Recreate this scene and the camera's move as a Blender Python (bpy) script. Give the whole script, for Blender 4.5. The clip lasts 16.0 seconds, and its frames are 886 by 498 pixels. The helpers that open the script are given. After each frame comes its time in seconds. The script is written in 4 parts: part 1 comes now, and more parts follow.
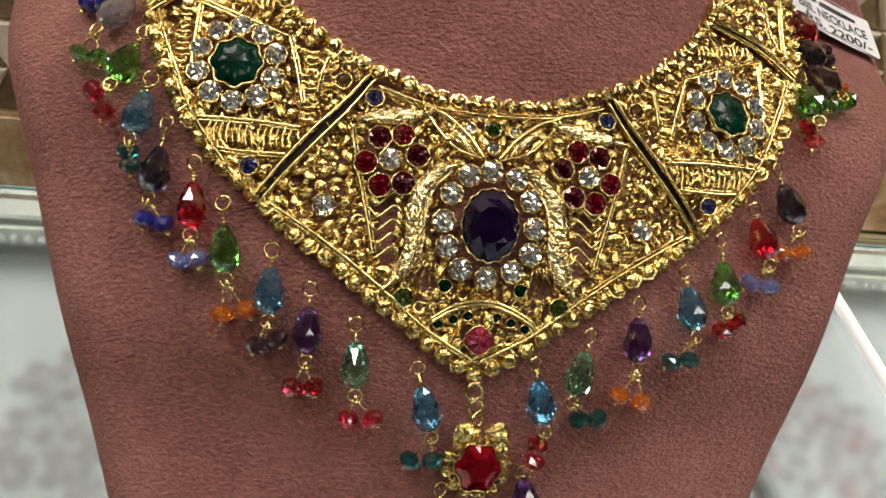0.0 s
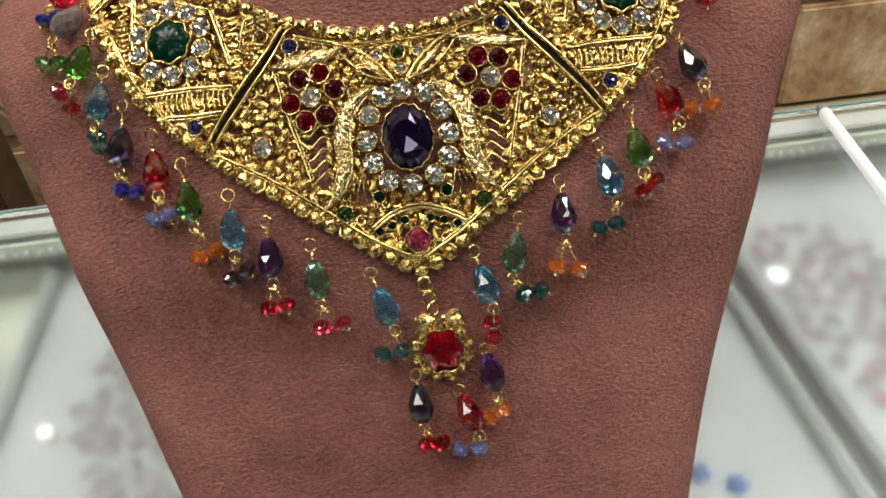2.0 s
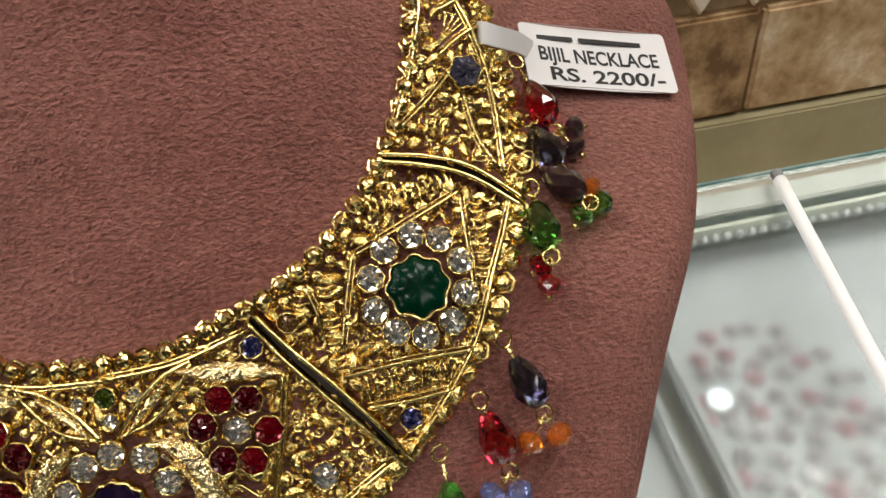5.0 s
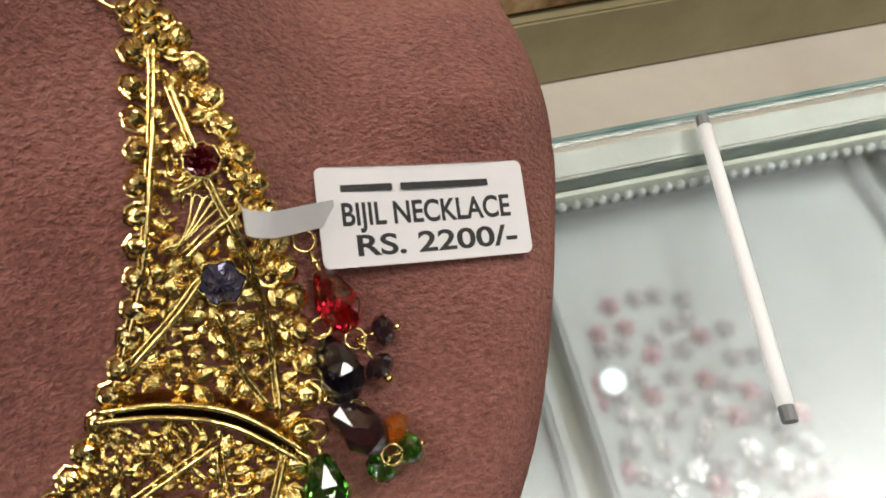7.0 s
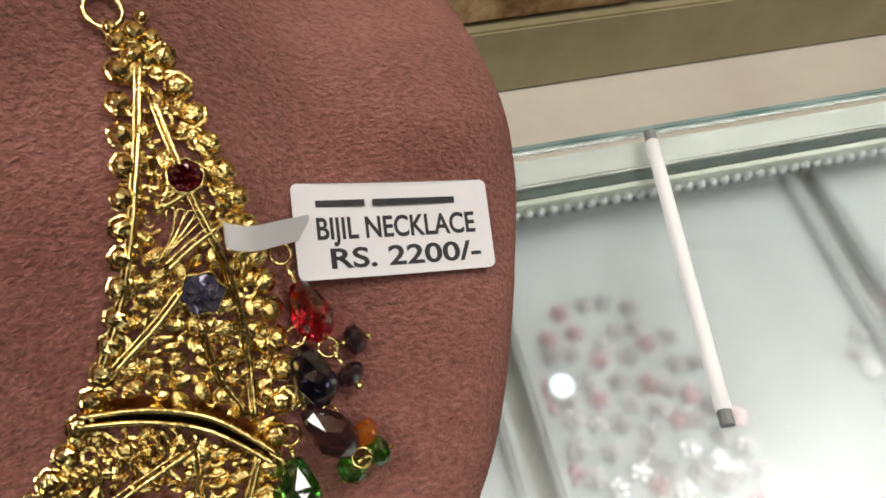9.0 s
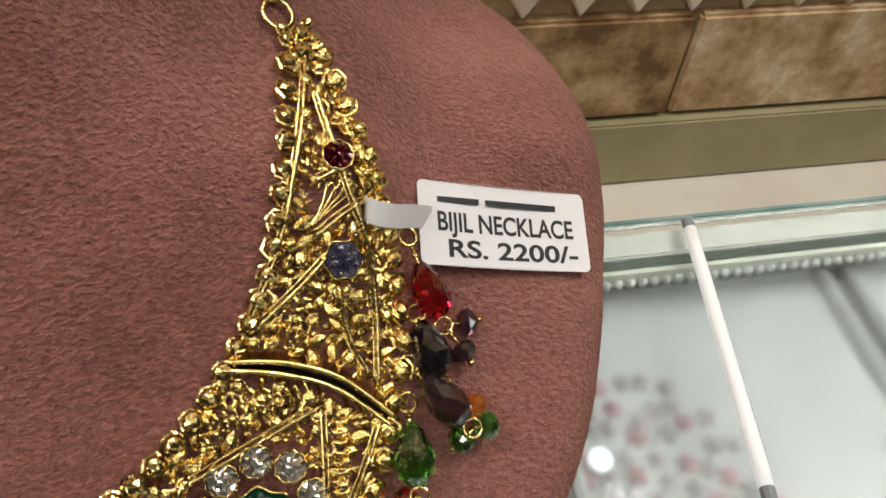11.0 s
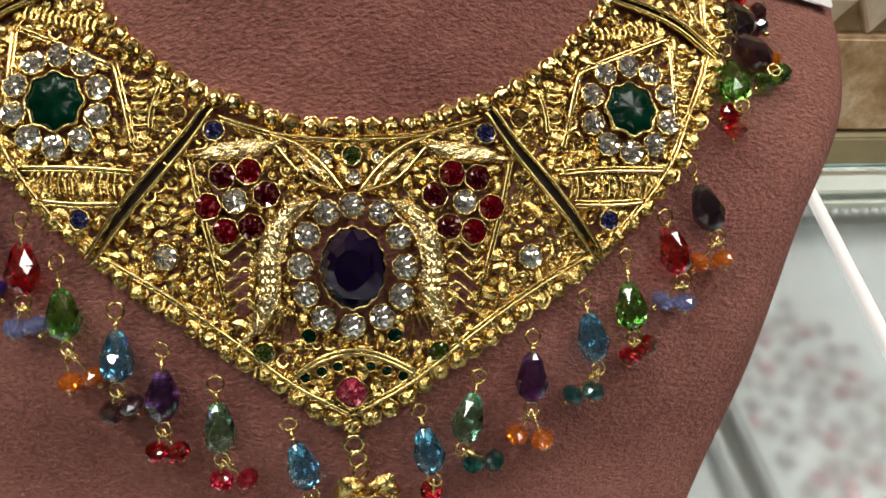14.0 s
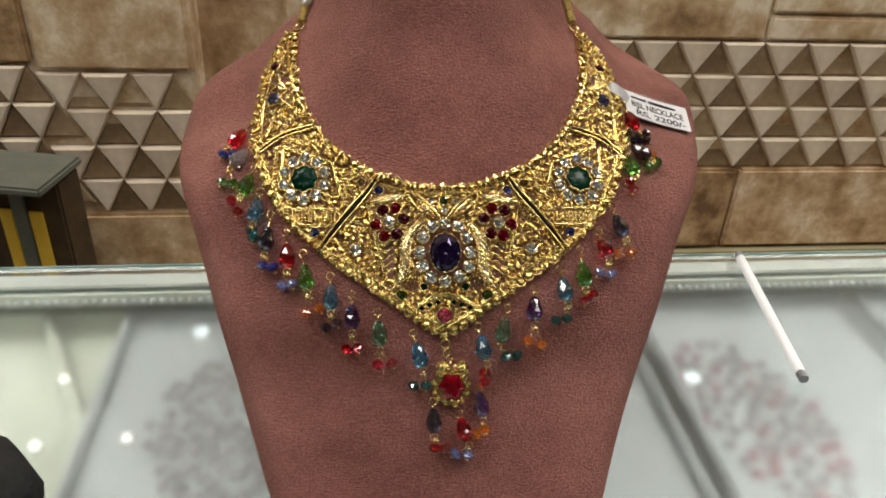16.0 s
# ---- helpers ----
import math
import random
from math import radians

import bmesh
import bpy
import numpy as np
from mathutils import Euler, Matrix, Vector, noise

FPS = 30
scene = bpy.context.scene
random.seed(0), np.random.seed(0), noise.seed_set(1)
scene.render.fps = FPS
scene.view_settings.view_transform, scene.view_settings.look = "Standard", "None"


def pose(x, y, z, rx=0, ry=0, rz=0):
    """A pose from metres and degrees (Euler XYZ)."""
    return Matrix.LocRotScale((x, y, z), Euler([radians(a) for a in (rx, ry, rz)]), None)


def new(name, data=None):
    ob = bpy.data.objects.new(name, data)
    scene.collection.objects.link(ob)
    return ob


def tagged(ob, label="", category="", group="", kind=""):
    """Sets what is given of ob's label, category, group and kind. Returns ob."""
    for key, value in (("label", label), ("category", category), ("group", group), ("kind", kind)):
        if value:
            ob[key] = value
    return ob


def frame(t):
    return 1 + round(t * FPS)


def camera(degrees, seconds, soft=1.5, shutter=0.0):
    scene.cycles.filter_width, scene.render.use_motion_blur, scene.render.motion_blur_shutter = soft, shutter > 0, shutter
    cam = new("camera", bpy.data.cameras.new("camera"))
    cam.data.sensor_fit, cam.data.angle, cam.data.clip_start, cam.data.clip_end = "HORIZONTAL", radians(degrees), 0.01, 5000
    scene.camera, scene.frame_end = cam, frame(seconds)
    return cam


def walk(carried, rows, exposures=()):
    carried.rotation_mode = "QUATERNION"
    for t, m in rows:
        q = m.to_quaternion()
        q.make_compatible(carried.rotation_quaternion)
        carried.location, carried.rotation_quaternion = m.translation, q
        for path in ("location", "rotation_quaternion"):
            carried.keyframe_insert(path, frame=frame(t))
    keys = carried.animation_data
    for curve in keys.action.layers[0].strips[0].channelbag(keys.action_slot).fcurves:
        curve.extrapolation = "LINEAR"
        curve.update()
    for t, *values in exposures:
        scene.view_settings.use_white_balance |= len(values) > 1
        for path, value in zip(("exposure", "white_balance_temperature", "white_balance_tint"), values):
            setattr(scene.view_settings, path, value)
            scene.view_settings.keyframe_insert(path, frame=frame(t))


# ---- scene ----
cam = camera(60.27, 16.0)
PATH = [
    (0.0, pose(-0.0474, -0.1462, 1.1338, 54.64, -9.29, -7.13)),
    (0.5, pose(-0.0370, -0.1535, 1.1357, 53.08, -5.21, -7.63)),
    (1.0, pose(-0.0299, -0.1616, 1.1395, 52.37, -1.68, -8.53)),
    (1.5, pose(-0.0195, -0.1721, 1.1376, 52.34, 1.56, -8.11)),
    (2.0, pose(-0.0140, -0.1762, 1.1387, 51.56, 3.43, -8.25)),
    (2.5, pose(-0.0062, -0.1758, 1.1431, 51.84, 4.90, -8.31)),
    (3.0, pose(-0.0000, -0.1711, 1.1463, 53.00, 5.35, -9.40)),
    (3.5, pose(0.0061, -0.1507, 1.1545, 52.85, 4.76, -10.90)),
    (4.0, pose(0.0181, -0.1209, 1.1595, 51.04, 3.39, -12.41)),
    (4.5, pose(0.0336, -0.0985, 1.1653, 47.76, 4.11, -11.40)),
    (5.0, pose(0.0510, -0.0850, 1.1656, 46.72, 5.11, -10.21)),
    (7.3, pose(0.0948, -0.0103, 1.1830, 31.43, 0.97, -12.52)),
    (7.5, pose(0.0928, -0.0113, 1.1838, 31.54, 0.72, -12.72)),
    (8.0, pose(0.0921, -0.0123, 1.1863, 31.76, 1.38, -12.34)),
    (8.2, pose(0.0916, -0.0128, 1.1882, 31.68, 0.76, -12.64)),
    (10.5, pose(0.0798, -0.0212, 1.1881, 35.67, -4.36, -12.20)),
    (11.0, pose(0.0674, -0.0341, 1.1849, 40.56, -3.71, -10.45)),
    (11.5, pose(0.0485, -0.0468, 1.1891, 43.46, -5.80, -8.88)),
    (12.0, pose(0.0328, -0.0743, 1.1773, 47.46, -6.98, -9.30)),
    (12.5, pose(0.0241, -0.0886, 1.1646, 49.21, -5.61, -7.82)),
    (13.0, pose(0.0146, -0.0971, 1.1570, 48.72, -6.01, -7.87)),
    (13.5, pose(0.0034, -0.1068, 1.1518, 48.05, -5.67, -8.05)),
    (14.0, pose(-0.0097, -0.1182, 1.1491, 47.39, -4.70, -7.54)),
    (14.5, pose(-0.0230, -0.1297, 1.1516, 47.93, -3.99, -7.47)),
    (15.0, pose(-0.0302, -0.1615, 1.1714, 49.19, -3.45, -7.43)),
    (15.5, pose(-0.0357, -0.2204, 1.1828, 55.87, -2.46, -6.72)),
    (16.0, pose(-0.0435, -0.2743, 1.2061, 58.86, -2.76, -6.48)),
]
walk(cam, PATH, [(0.0, 0.16), (1.5, 0.2), (3.0, 0.22), (4.0, 0.12), (5.0, 0.0), (7.5, -0.14), (8.2, -0.14), (10.5, -0.1), (12.0, 0.04), (13.5, 0.0), (15.0, 0.06), (16.0, 0.02)])
cam.data.dof.use_dof = True
cam.data.dof.focus_distance = 0.185
cam.data.dof.aperture_fstop = 62.0

# ---------------------------------------------------------------- light
world = bpy.data.worlds.new("shop_air")
scene.world = world
world.use_nodes = True
world.node_tree.nodes["Background"].inputs[0].default_value = (1.0, 0.97, 0.93, 1)
world.node_tree.nodes["Background"].inputs[1].default_value = 0.02
scene.view_settings.exposure = 0.0


def ceiling_lamp(x, y, size, watts, shape="SQUARE", colour=(1, 0.96, 0.9), long=0.0):
    data = bpy.data.lights.new("ceiling_lamp", "AREA")
    data.shape, data.size, data.energy, data.color = shape, size, watts, colour
    if long:
        data.size_y = long
    ob = new("ceiling_lamp_light", data)
    ob.matrix_world = pose(x, y, 2.66)
    return ob


PANELS = ((-1.0, 0.05, 11.6), (1.0, 0.05, 11.6), (-0.9, -1.3, 4.6), (0.9, -1.3, 4.6))
for lx, ly, lw in PANELS:
    ceiling_lamp(lx, ly, 0.5, lw)
for lx, ly in ((-0.35, 0.2), (0.35, 0.22), (0.0, -0.8), (-1.5, -0.3), (1.5, -0.3), (0.5, -0.35), (-0.5, -0.4)):
    ceiling_lamp(lx, ly, 0.08, 2.4, "DISK")

# ---------------------------------------------------------------- materials


def nodes_of(name):
    m = bpy.data.materials.new(name)
    m.use_nodes = True
    return m, m.node_tree.nodes, m.node_tree.links, m.node_tree.nodes["Principled BSDF"]


def noise_into(n, l, scale, detail=4.0, rough=0.55, stretch=None):
    co = n.new("ShaderNodeTexCoord")
    tex = n.new("ShaderNodeTexNoise")
    tex.inputs["Scale"].default_value, tex.inputs["Detail"].default_value, tex.inputs["Roughness"].default_value = scale, detail, rough
    if stretch:
        mp = n.new("ShaderNodeMapping")
        mp.inputs["Scale"].default_value = stretch
        l.new(co.outputs["Object"], mp.inputs["Vector"])
        l.new(mp.outputs["Vector"], tex.inputs["Vector"])
    else:
        l.new(co.outputs["Object"], tex.inputs["Vector"])
    return tex


def ramp(n, l, source, stops):
    r = n.new("ShaderNodeValToRGB")
    while len(r.color_ramp.elements) < len(stops):
        r.color_ramp.elements.new(0.5)
    for e, (p, c) in zip(r.color_ramp.elements, stops):
        e.position, e.color = p, (*c, 1)
    l.new(source, r.inputs[0])
    return r


def bump(n, l, b, height, strength, dist):
    k = n.new("ShaderNodeBump")
    k.inputs["Strength"].default_value, k.inputs["Distance"].default_value = strength, dist
    l.new(height, k.inputs["Height"])
    l.new(k.outputs["Normal"], b.inputs["Normal"])
    return k


def gold(name, colour, rough, scale=900.0, strength=0.35):
    m, n, l, b = nodes_of(name)
    b.inputs["Metallic"].default_value = 1.0
    t = noise_into(n, l, scale * 0.12, 3)
    r = ramp(n, l, t.outputs["Fac"], [(0.3, tuple(c * 0.8 for c in colour)), (0.7, colour)])
    l.new(r.outputs[0], b.inputs["Base Color"])
    q = n.new("ShaderNodeMapRange")
    q.inputs["To Min"].default_value, q.inputs["To Max"].default_value = rough * 0.7, rough * 1.5
    l.new(t.outputs["Fac"], q.inputs["Value"])
    l.new(q.outputs[0], b.inputs["Roughness"])
    f = noise_into(n, l, scale, 2)
    bump(n, l, b, f.outputs["Fac"], strength, 0.0006)
    return m


GOLD = gold("gold_plate", (0.92, 0.685, 0.25), 0.19, 1300, 0.4)
GOLD_BRIGHT = gold("gold_polished", (0.92, 0.71, 0.29), 0.12, 800, 0.22)
GOLD_PALE = gold("gold_hammered", (0.98, 0.8, 0.43), 0.16, 1300, 0.7)


def foil_gem(name, colour, metal, rough=0.04, coat=1.0, shine=0.5):
    m, n, l, b = nodes_of(name)
    t = noise_into(n, l, 260, 1)
    r = ramp(n, l, t.outputs["Fac"], [(0.35, tuple(c * 0.55 for c in colour)), (0.65, colour)])
    l.new(r.outputs[0], b.inputs["Base Color"])
    b.inputs["Metallic"].default_value, b.inputs["Roughness"].default_value = metal, rough
    b.inputs["Specular IOR Level"].default_value = shine
    b.inputs["Coat Weight"].default_value, b.inputs["Coat Roughness"].default_value = coat, 0.02
    return m


GEM = {
    "crystal": foil_gem("rhinestone", (0.97, 0.95, 0.92), 0.9, 0.02),
    "amethyst": foil_gem("amethyst_glass", (0.016, 0.006, 0.045), 0.6, 0.03, 0.5),
    "emerald": foil_gem("emerald_glass", (0.0, 0.022, 0.01), 0.0, 0.16, 0.0, 0.15),
    "ruby": foil_gem("ruby_glass", (0.24, 0.0, 0.008), 0.5),
    "garnet": foil_gem("garnet_glass", (0.1, 0.0, 0.006), 0.5),
    "scarlet": foil_gem("scarlet_glass", (0.33, 0.0, 0.01), 0.55),
    "pink": foil_gem("pink_glass", (0.42, 0.04, 0.09), 0.35),
    "sapphire": foil_gem("sapphire_glass", (0.035, 0.035, 0.16), 0.5),
    "slate": foil_gem("slate_glass", (0.14, 0.13, 0.2), 0.55),
    "peridot": foil_gem("peridot_glass", (0.05, 0.08, 0.006), 0.35),
    "topaz": foil_gem("topaz_glass", (0.2, 0.1, 0.025), 0.4),
}


def bead_glass(name, colour, clear=0.8):
    m, n, l, b = nodes_of(name)
    b.inputs["Base Color"].default_value = (*colour, 1)
    b.inputs["Transmission Weight"].default_value = min(1.0, clear + 0.08)
    b.inputs["IOR"].default_value = 1.6
    b.inputs["Roughness"].default_value = 0.02
    b.inputs["Coat Weight"].default_value = 0.5
    b.inputs["Coat IOR"].default_value = 1.75
    return m


BEAD = {
    "blue": bead_glass("aqua_glass", (0.17, 0.6, 0.98), 0.9),
    "mint": bead_glass("sea_green_glass", (0.3, 0.78, 0.52), 0.92),
    "green": bead_glass("leaf_green_glass", (0.18, 0.7, 0.09), 0.94),
    "red": bead_glass("red_glass", (0.85, 0.015, 0.04), 0.95),
    "rose": bead_glass("rose_glass", (0.75, 0.03, 0.09), 0.85),
    "violet": bead_glass("violet_glass", (0.16, 0.05, 0.3), 0.9),
    "orange": bead_glass("orange_glass", (1.0, 0.3, 0.03), 0.75),
    "teal": bead_glass("dark_teal_glass", (0.02, 0.14, 0.14), 0.75),
    "sky": bead_glass("periwinkle_glass", (0.36, 0.45, 0.88), 0.75),
    "navy": bead_glass("navy_glass", (0.03, 0.03, 0.3), 0.5),
    "grey": bead_glass("smoky_grey_glass", (0.07, 0.065, 0.12), 0.9),
    "smoke": bead_glass("smoky_brown_glass", (0.09, 0.045, 0.06), 0.75),
    "clear": bead_glass("clear_smoky_glass", (0.5, 0.45, 0.45), 0.7),
}


def velvet():
    m, n, l, b = nodes_of("rose_brown_velvet")
    big = noise_into(n, l, 22, 4, 0.6, (1, 1.6, 1))
    nap = noise_into(n, l, 1000, 4, 0.62, (0.75, 1.2, 1.2))
    mix = n.new("ShaderNodeMath")
    mix.operation = "MULTIPLY_ADD"
    mix.inputs[1].default_value = 0.55
    l.new(nap.outputs["Fac"], mix.inputs[0])
    half = n.new("ShaderNodeMath")
    half.operation = "MULTIPLY"
    half.inputs[1].default_value = 0.45
    l.new(big.outputs["Fac"], half.inputs[0])
    l.new(half.outputs[0], mix.inputs[2])
    r = ramp(n, l, mix.outputs[0], [(0.37, (0.185, 0.062, 0.05)), (0.5, (0.365, 0.136, 0.111)), (0.63, (0.55, 0.235, 0.195))])
    l.new(r.outputs[0], b.inputs["Base Color"])
    b.inputs["Roughness"].default_value = 0.9
    b.inputs["Specular IOR Level"].default_value = 0.1
    b.inputs["Sheen Weight"].default_value = 0.5
    b.inputs["Sheen Roughness"].default_value = 0.5
    b.inputs["Sheen Tint"].default_value = (0.95, 0.56, 0.46, 1)
    bump(n, l, b, nap.outputs["Fac"], 1.0, 0.003)
    return m


def mottled(name, stops, scale, rough=0.7, fine=300.0, strength=0.4, dist=0.001, per_piece=0.0, stretch=None):
    m, n, l, b = nodes_of(name)
    t = noise_into(n, l, scale, 6, 0.65, stretch)
    src = t.outputs["Fac"]
    if per_piece:
        info = n.new("ShaderNodeObjectInfo")
        k = n.new("ShaderNodeMath")
        k.operation = "MULTIPLY_ADD"
        k.inputs[1].default_value = per_piece
        l.new(info.outputs["Random"], k.inputs[0])
        l.new(src, k.inputs[2])
        k2 = n.new("ShaderNodeMath")
        k2.operation = "SUBTRACT"
        k2.inputs[1].default_value = per_piece / 2
        l.new(k.outputs[0], k2.inputs[0])
        src = k2.outputs[0]
    r = ramp(n, l, src, stops)
    l.new(r.outputs[0], b.inputs["Base Color"])
    b.inputs["Roughness"].default_value = rough
    f = noise_into(n, l, fine, 4)
    bump(n, l, b, f.outputs["Fac"], strength, dist)
    return m


VELVET = velvet()
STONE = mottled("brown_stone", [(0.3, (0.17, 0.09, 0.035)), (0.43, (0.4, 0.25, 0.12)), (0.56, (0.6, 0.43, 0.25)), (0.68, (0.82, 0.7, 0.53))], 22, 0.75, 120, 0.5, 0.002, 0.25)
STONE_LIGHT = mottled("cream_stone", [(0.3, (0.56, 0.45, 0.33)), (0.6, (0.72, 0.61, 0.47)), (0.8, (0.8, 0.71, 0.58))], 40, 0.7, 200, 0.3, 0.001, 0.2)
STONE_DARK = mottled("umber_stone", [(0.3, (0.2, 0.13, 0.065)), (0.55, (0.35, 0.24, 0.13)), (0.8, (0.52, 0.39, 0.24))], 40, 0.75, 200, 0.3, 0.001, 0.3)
WHITE_TRAY = mottled("white_tray_lining", [(0.3, (0.29, 0.31, 0.32)), (0.7, (0.35, 0.37, 0.385))], 30, 0.6)
CASE_GREY = mottled("greyish_green_laminate", [(0.3, (0.34, 0.36, 0.31)), (0.7, (0.5, 0.52, 0.46))], 18, 0.5)
ALU = mottled("dull_aluminium", [(0.3, (0.34, 0.35, 0.33)), (0.7, (0.46, 0.47, 0.44))], 25, 0.35)
DARK = mottled("dark_brown_wood", [(0.3, (0.035, 0.02, 0.007)), (0.7, (0.09, 0.052, 0.02))], 30, 0.9)
SLIT_SHADE = mottled("painted_slit_shade", [(0.3, (0.01, 0.006, 0.005)), (0.7, (0.03, 0.016, 0.012))], 200, 0.6)
LID_GREY = mottled("dark_grey_green_lid", [(0.3, (0.10, 0.11, 0.085)), (0.7, (0.17, 0.175, 0.14))], 30, 0.5)
OLIVE = mottled("olive_paint", [(0.3, (0.30, 0.26, 0.14)), (0.7, (0.40, 0.35, 0.21))], 14, 0.6)
BEIGE = mottled("pale_beige_laminate", [(0.3, (0.66, 0.6, 0.52)), (0.7, (0.75, 0.7, 0.61))], 14, 0.45)
RAIL_DARK = mottled("dark_green_band", [(0.3, (0.02, 0.035, 0.032)), (0.7, (0.035, 0.055, 0.05))], 60, 0.6)
BLACK = mottled("black_cloth", [(0.3, (0.008, 0.009, 0.009)), (0.7, (0.03, 0.03, 0.03))], 60, 0.9)
YELLOW = mottled("yellow_edging", [(0.3, (0.75, 0.47, 0.03)), (0.7, (0.85, 0.58, 0.06))], 60, 0.5)
# unseen room: pale ceiling, dark walls and floor give the gold contrast
PLASTER = mottled("pale_ceiling_fill", [(0.3, (0.42, 0.39, 0.35)), (0.7, (0.52, 0.49, 0.44))], 4, 0.8)
WALL_DARK = mottled("dark_reflection_wall", [(0.3, (0.05, 0.043, 0.036)), (0.7, (0.09, 0.078, 0.065))], 4, 0.6)
FLOOR_M = mottled("dark_reflection_floor", [(0.3, (0.08, 0.075, 0.07)), (0.7, (0.13, 0.12, 0.11))], 5, 0.3)
PAPER = mottled("white_tag_paper", [(0.3, (0.74, 0.73, 0.74)), (0.7, (0.8, 0.79, 0.8))], 80, 0.5, 900, 0.05)
INK = mottled("black_ink", [(0.3, (0.01, 0.01, 0.012)), (0.7, (0.02, 0.02, 0.022))], 80, 0.6)
THREAD = mottled("gold_thread", [(0.3, (0.35, 0.22, 0.04)), (0.7, (0.62, 0.45, 0.12))], 500, 0.5, 1800, 1.0, 0.0008)
WHITE_THREAD = mottled("white_thread", [(0.3, (0.6, 0.56, 0.5)), (0.7, (0.8, 0.77, 0.72))], 500, 0.8, 1500, 1.0, 0.0008)
SILVER = foil_gem("silver_jewellery", (0.56, 0.55, 0.58), 0.4, 0.25)
PINK_SILVER = foil_gem("pink_enamel", (0.5, 0.34, 0.38), 0.2, 0.2)
BLUE_SILVER = foil_gem("blue_enamel", (0.1, 0.2, 0.5), 0.2, 0.2)


def pane_glass():
    m, n, l, b = nodes_of("counter_glass")
    b.inputs["Base Color"].default_value = (0.93, 0.98, 0.96, 1)
    b.inputs["Transmission Weight"].default_value = 1.0
    b.inputs["Roughness"].default_value = 0.2
    b.inputs["IOR"].default_value = 1.45
    return m


def edge_glass():
    m, n, l, b = nodes_of("green_glass_edge")
    t = noise_into(n, l, 30, 2)
    r = ramp(n, l, t.outputs["Fac"], [(0.3, (0.25, 0.42, 0.40)), (0.7, (0.5, 0.66, 0.64))])
    l.new(r.outputs[0], b.inputs["Base Color"])
    b.inputs["Roughness"].default_value = 0.12
    b.inputs["Transmission Weight"].default_value = 0.3
    return m


def glowing(name, colour, strength):
    m, n, l, b = nodes_of(name)
    b.inputs["Emission Color"].default_value = (*colour, 1)
    b.inputs["Emission Strength"].default_value = strength
    return m


GLASS, GLASS_EDGE = pane_glass(), edge_glass()
# emission for lamp reflections and glints at the counter, not for real fittings
GLINT_COOL = glowing("cool_glint_glow", (0.7, 0.88, 1.0), 0.8)
GLINT_WARM = glowing("warm_glint_glow", (1.0, 0.95, 0.85), 1.2)
# emission stands in for a ceiling tube mirrored in the glass top
REFLECTED_TUBE = glowing("reflected_tube_glow", (1.0, 0.98, 0.93), 0.42)
LAMP_FACE = glowing("ceiling_panel_glow", (1.0, 0.97, 0.92), 4.0)

# ---------------------------------------------------------------- mesh tools


class Shape:
    """Vertices and faces that grow piece by piece into one mesh."""

    def __init__(self):
        self.v, self.f = [], []

    def add(self, verts, faces):
        k = len(self.v)
        self.v += [tuple(p) for p in verts]
        self.f += [tuple(i + k for i in f) for f in faces]
        return self

    def mesh(self, name, material, smooth=False):
        me = bpy.data.meshes.new(name)
        me.from_pydata(self.v, [], self.f)
        me.materials.append(material)
        if smooth:
            me.polygons.foreach_set("use_smooth", [True] * len(me.polygons))
        me.update()
        return me


def part(name, shape, material, parent=None, label="", smooth=False, m=None):
    data = shape.mesh(name, material, smooth) if isinstance(shape, Shape) else shape
    ob = new(name, data)
    if parent:
        ob.parent = parent
    if m is not None:
        ob.matrix_basis = m
    return tagged(ob, label) if label else ob


def grid_faces(rows, cols, close=False):
    out = []
    for i in range(rows - 1):
        for j in range(cols if close else cols - 1):
            k = (j + 1) % cols
            out.append((i * cols + j, i * cols + k, (i + 1) * cols + k, (i + 1) * cols + j))
    return out


def lathe(profile, n, sx=1.0, sy=1.0, lobes=0, depth=0.0):
    """Profile of (radius, height) turned about z; lobes make a scalloped outline."""
    verts, faces = [], []
    for r, z in profile:
        for j in range(n):
            a = 2 * math.pi * j / n
            q = r * (1 + depth * math.cos(lobes * a)) if lobes else r
            verts.append((q * sx * math.cos(a), q * sy * math.sin(a), z))
    faces = grid_faces(len(profile), n, True)
    if profile[-1][0] > 1e-7:
        faces.append(tuple(range((len(profile) - 1) * n, len(profile) * n)))
    return verts, faces


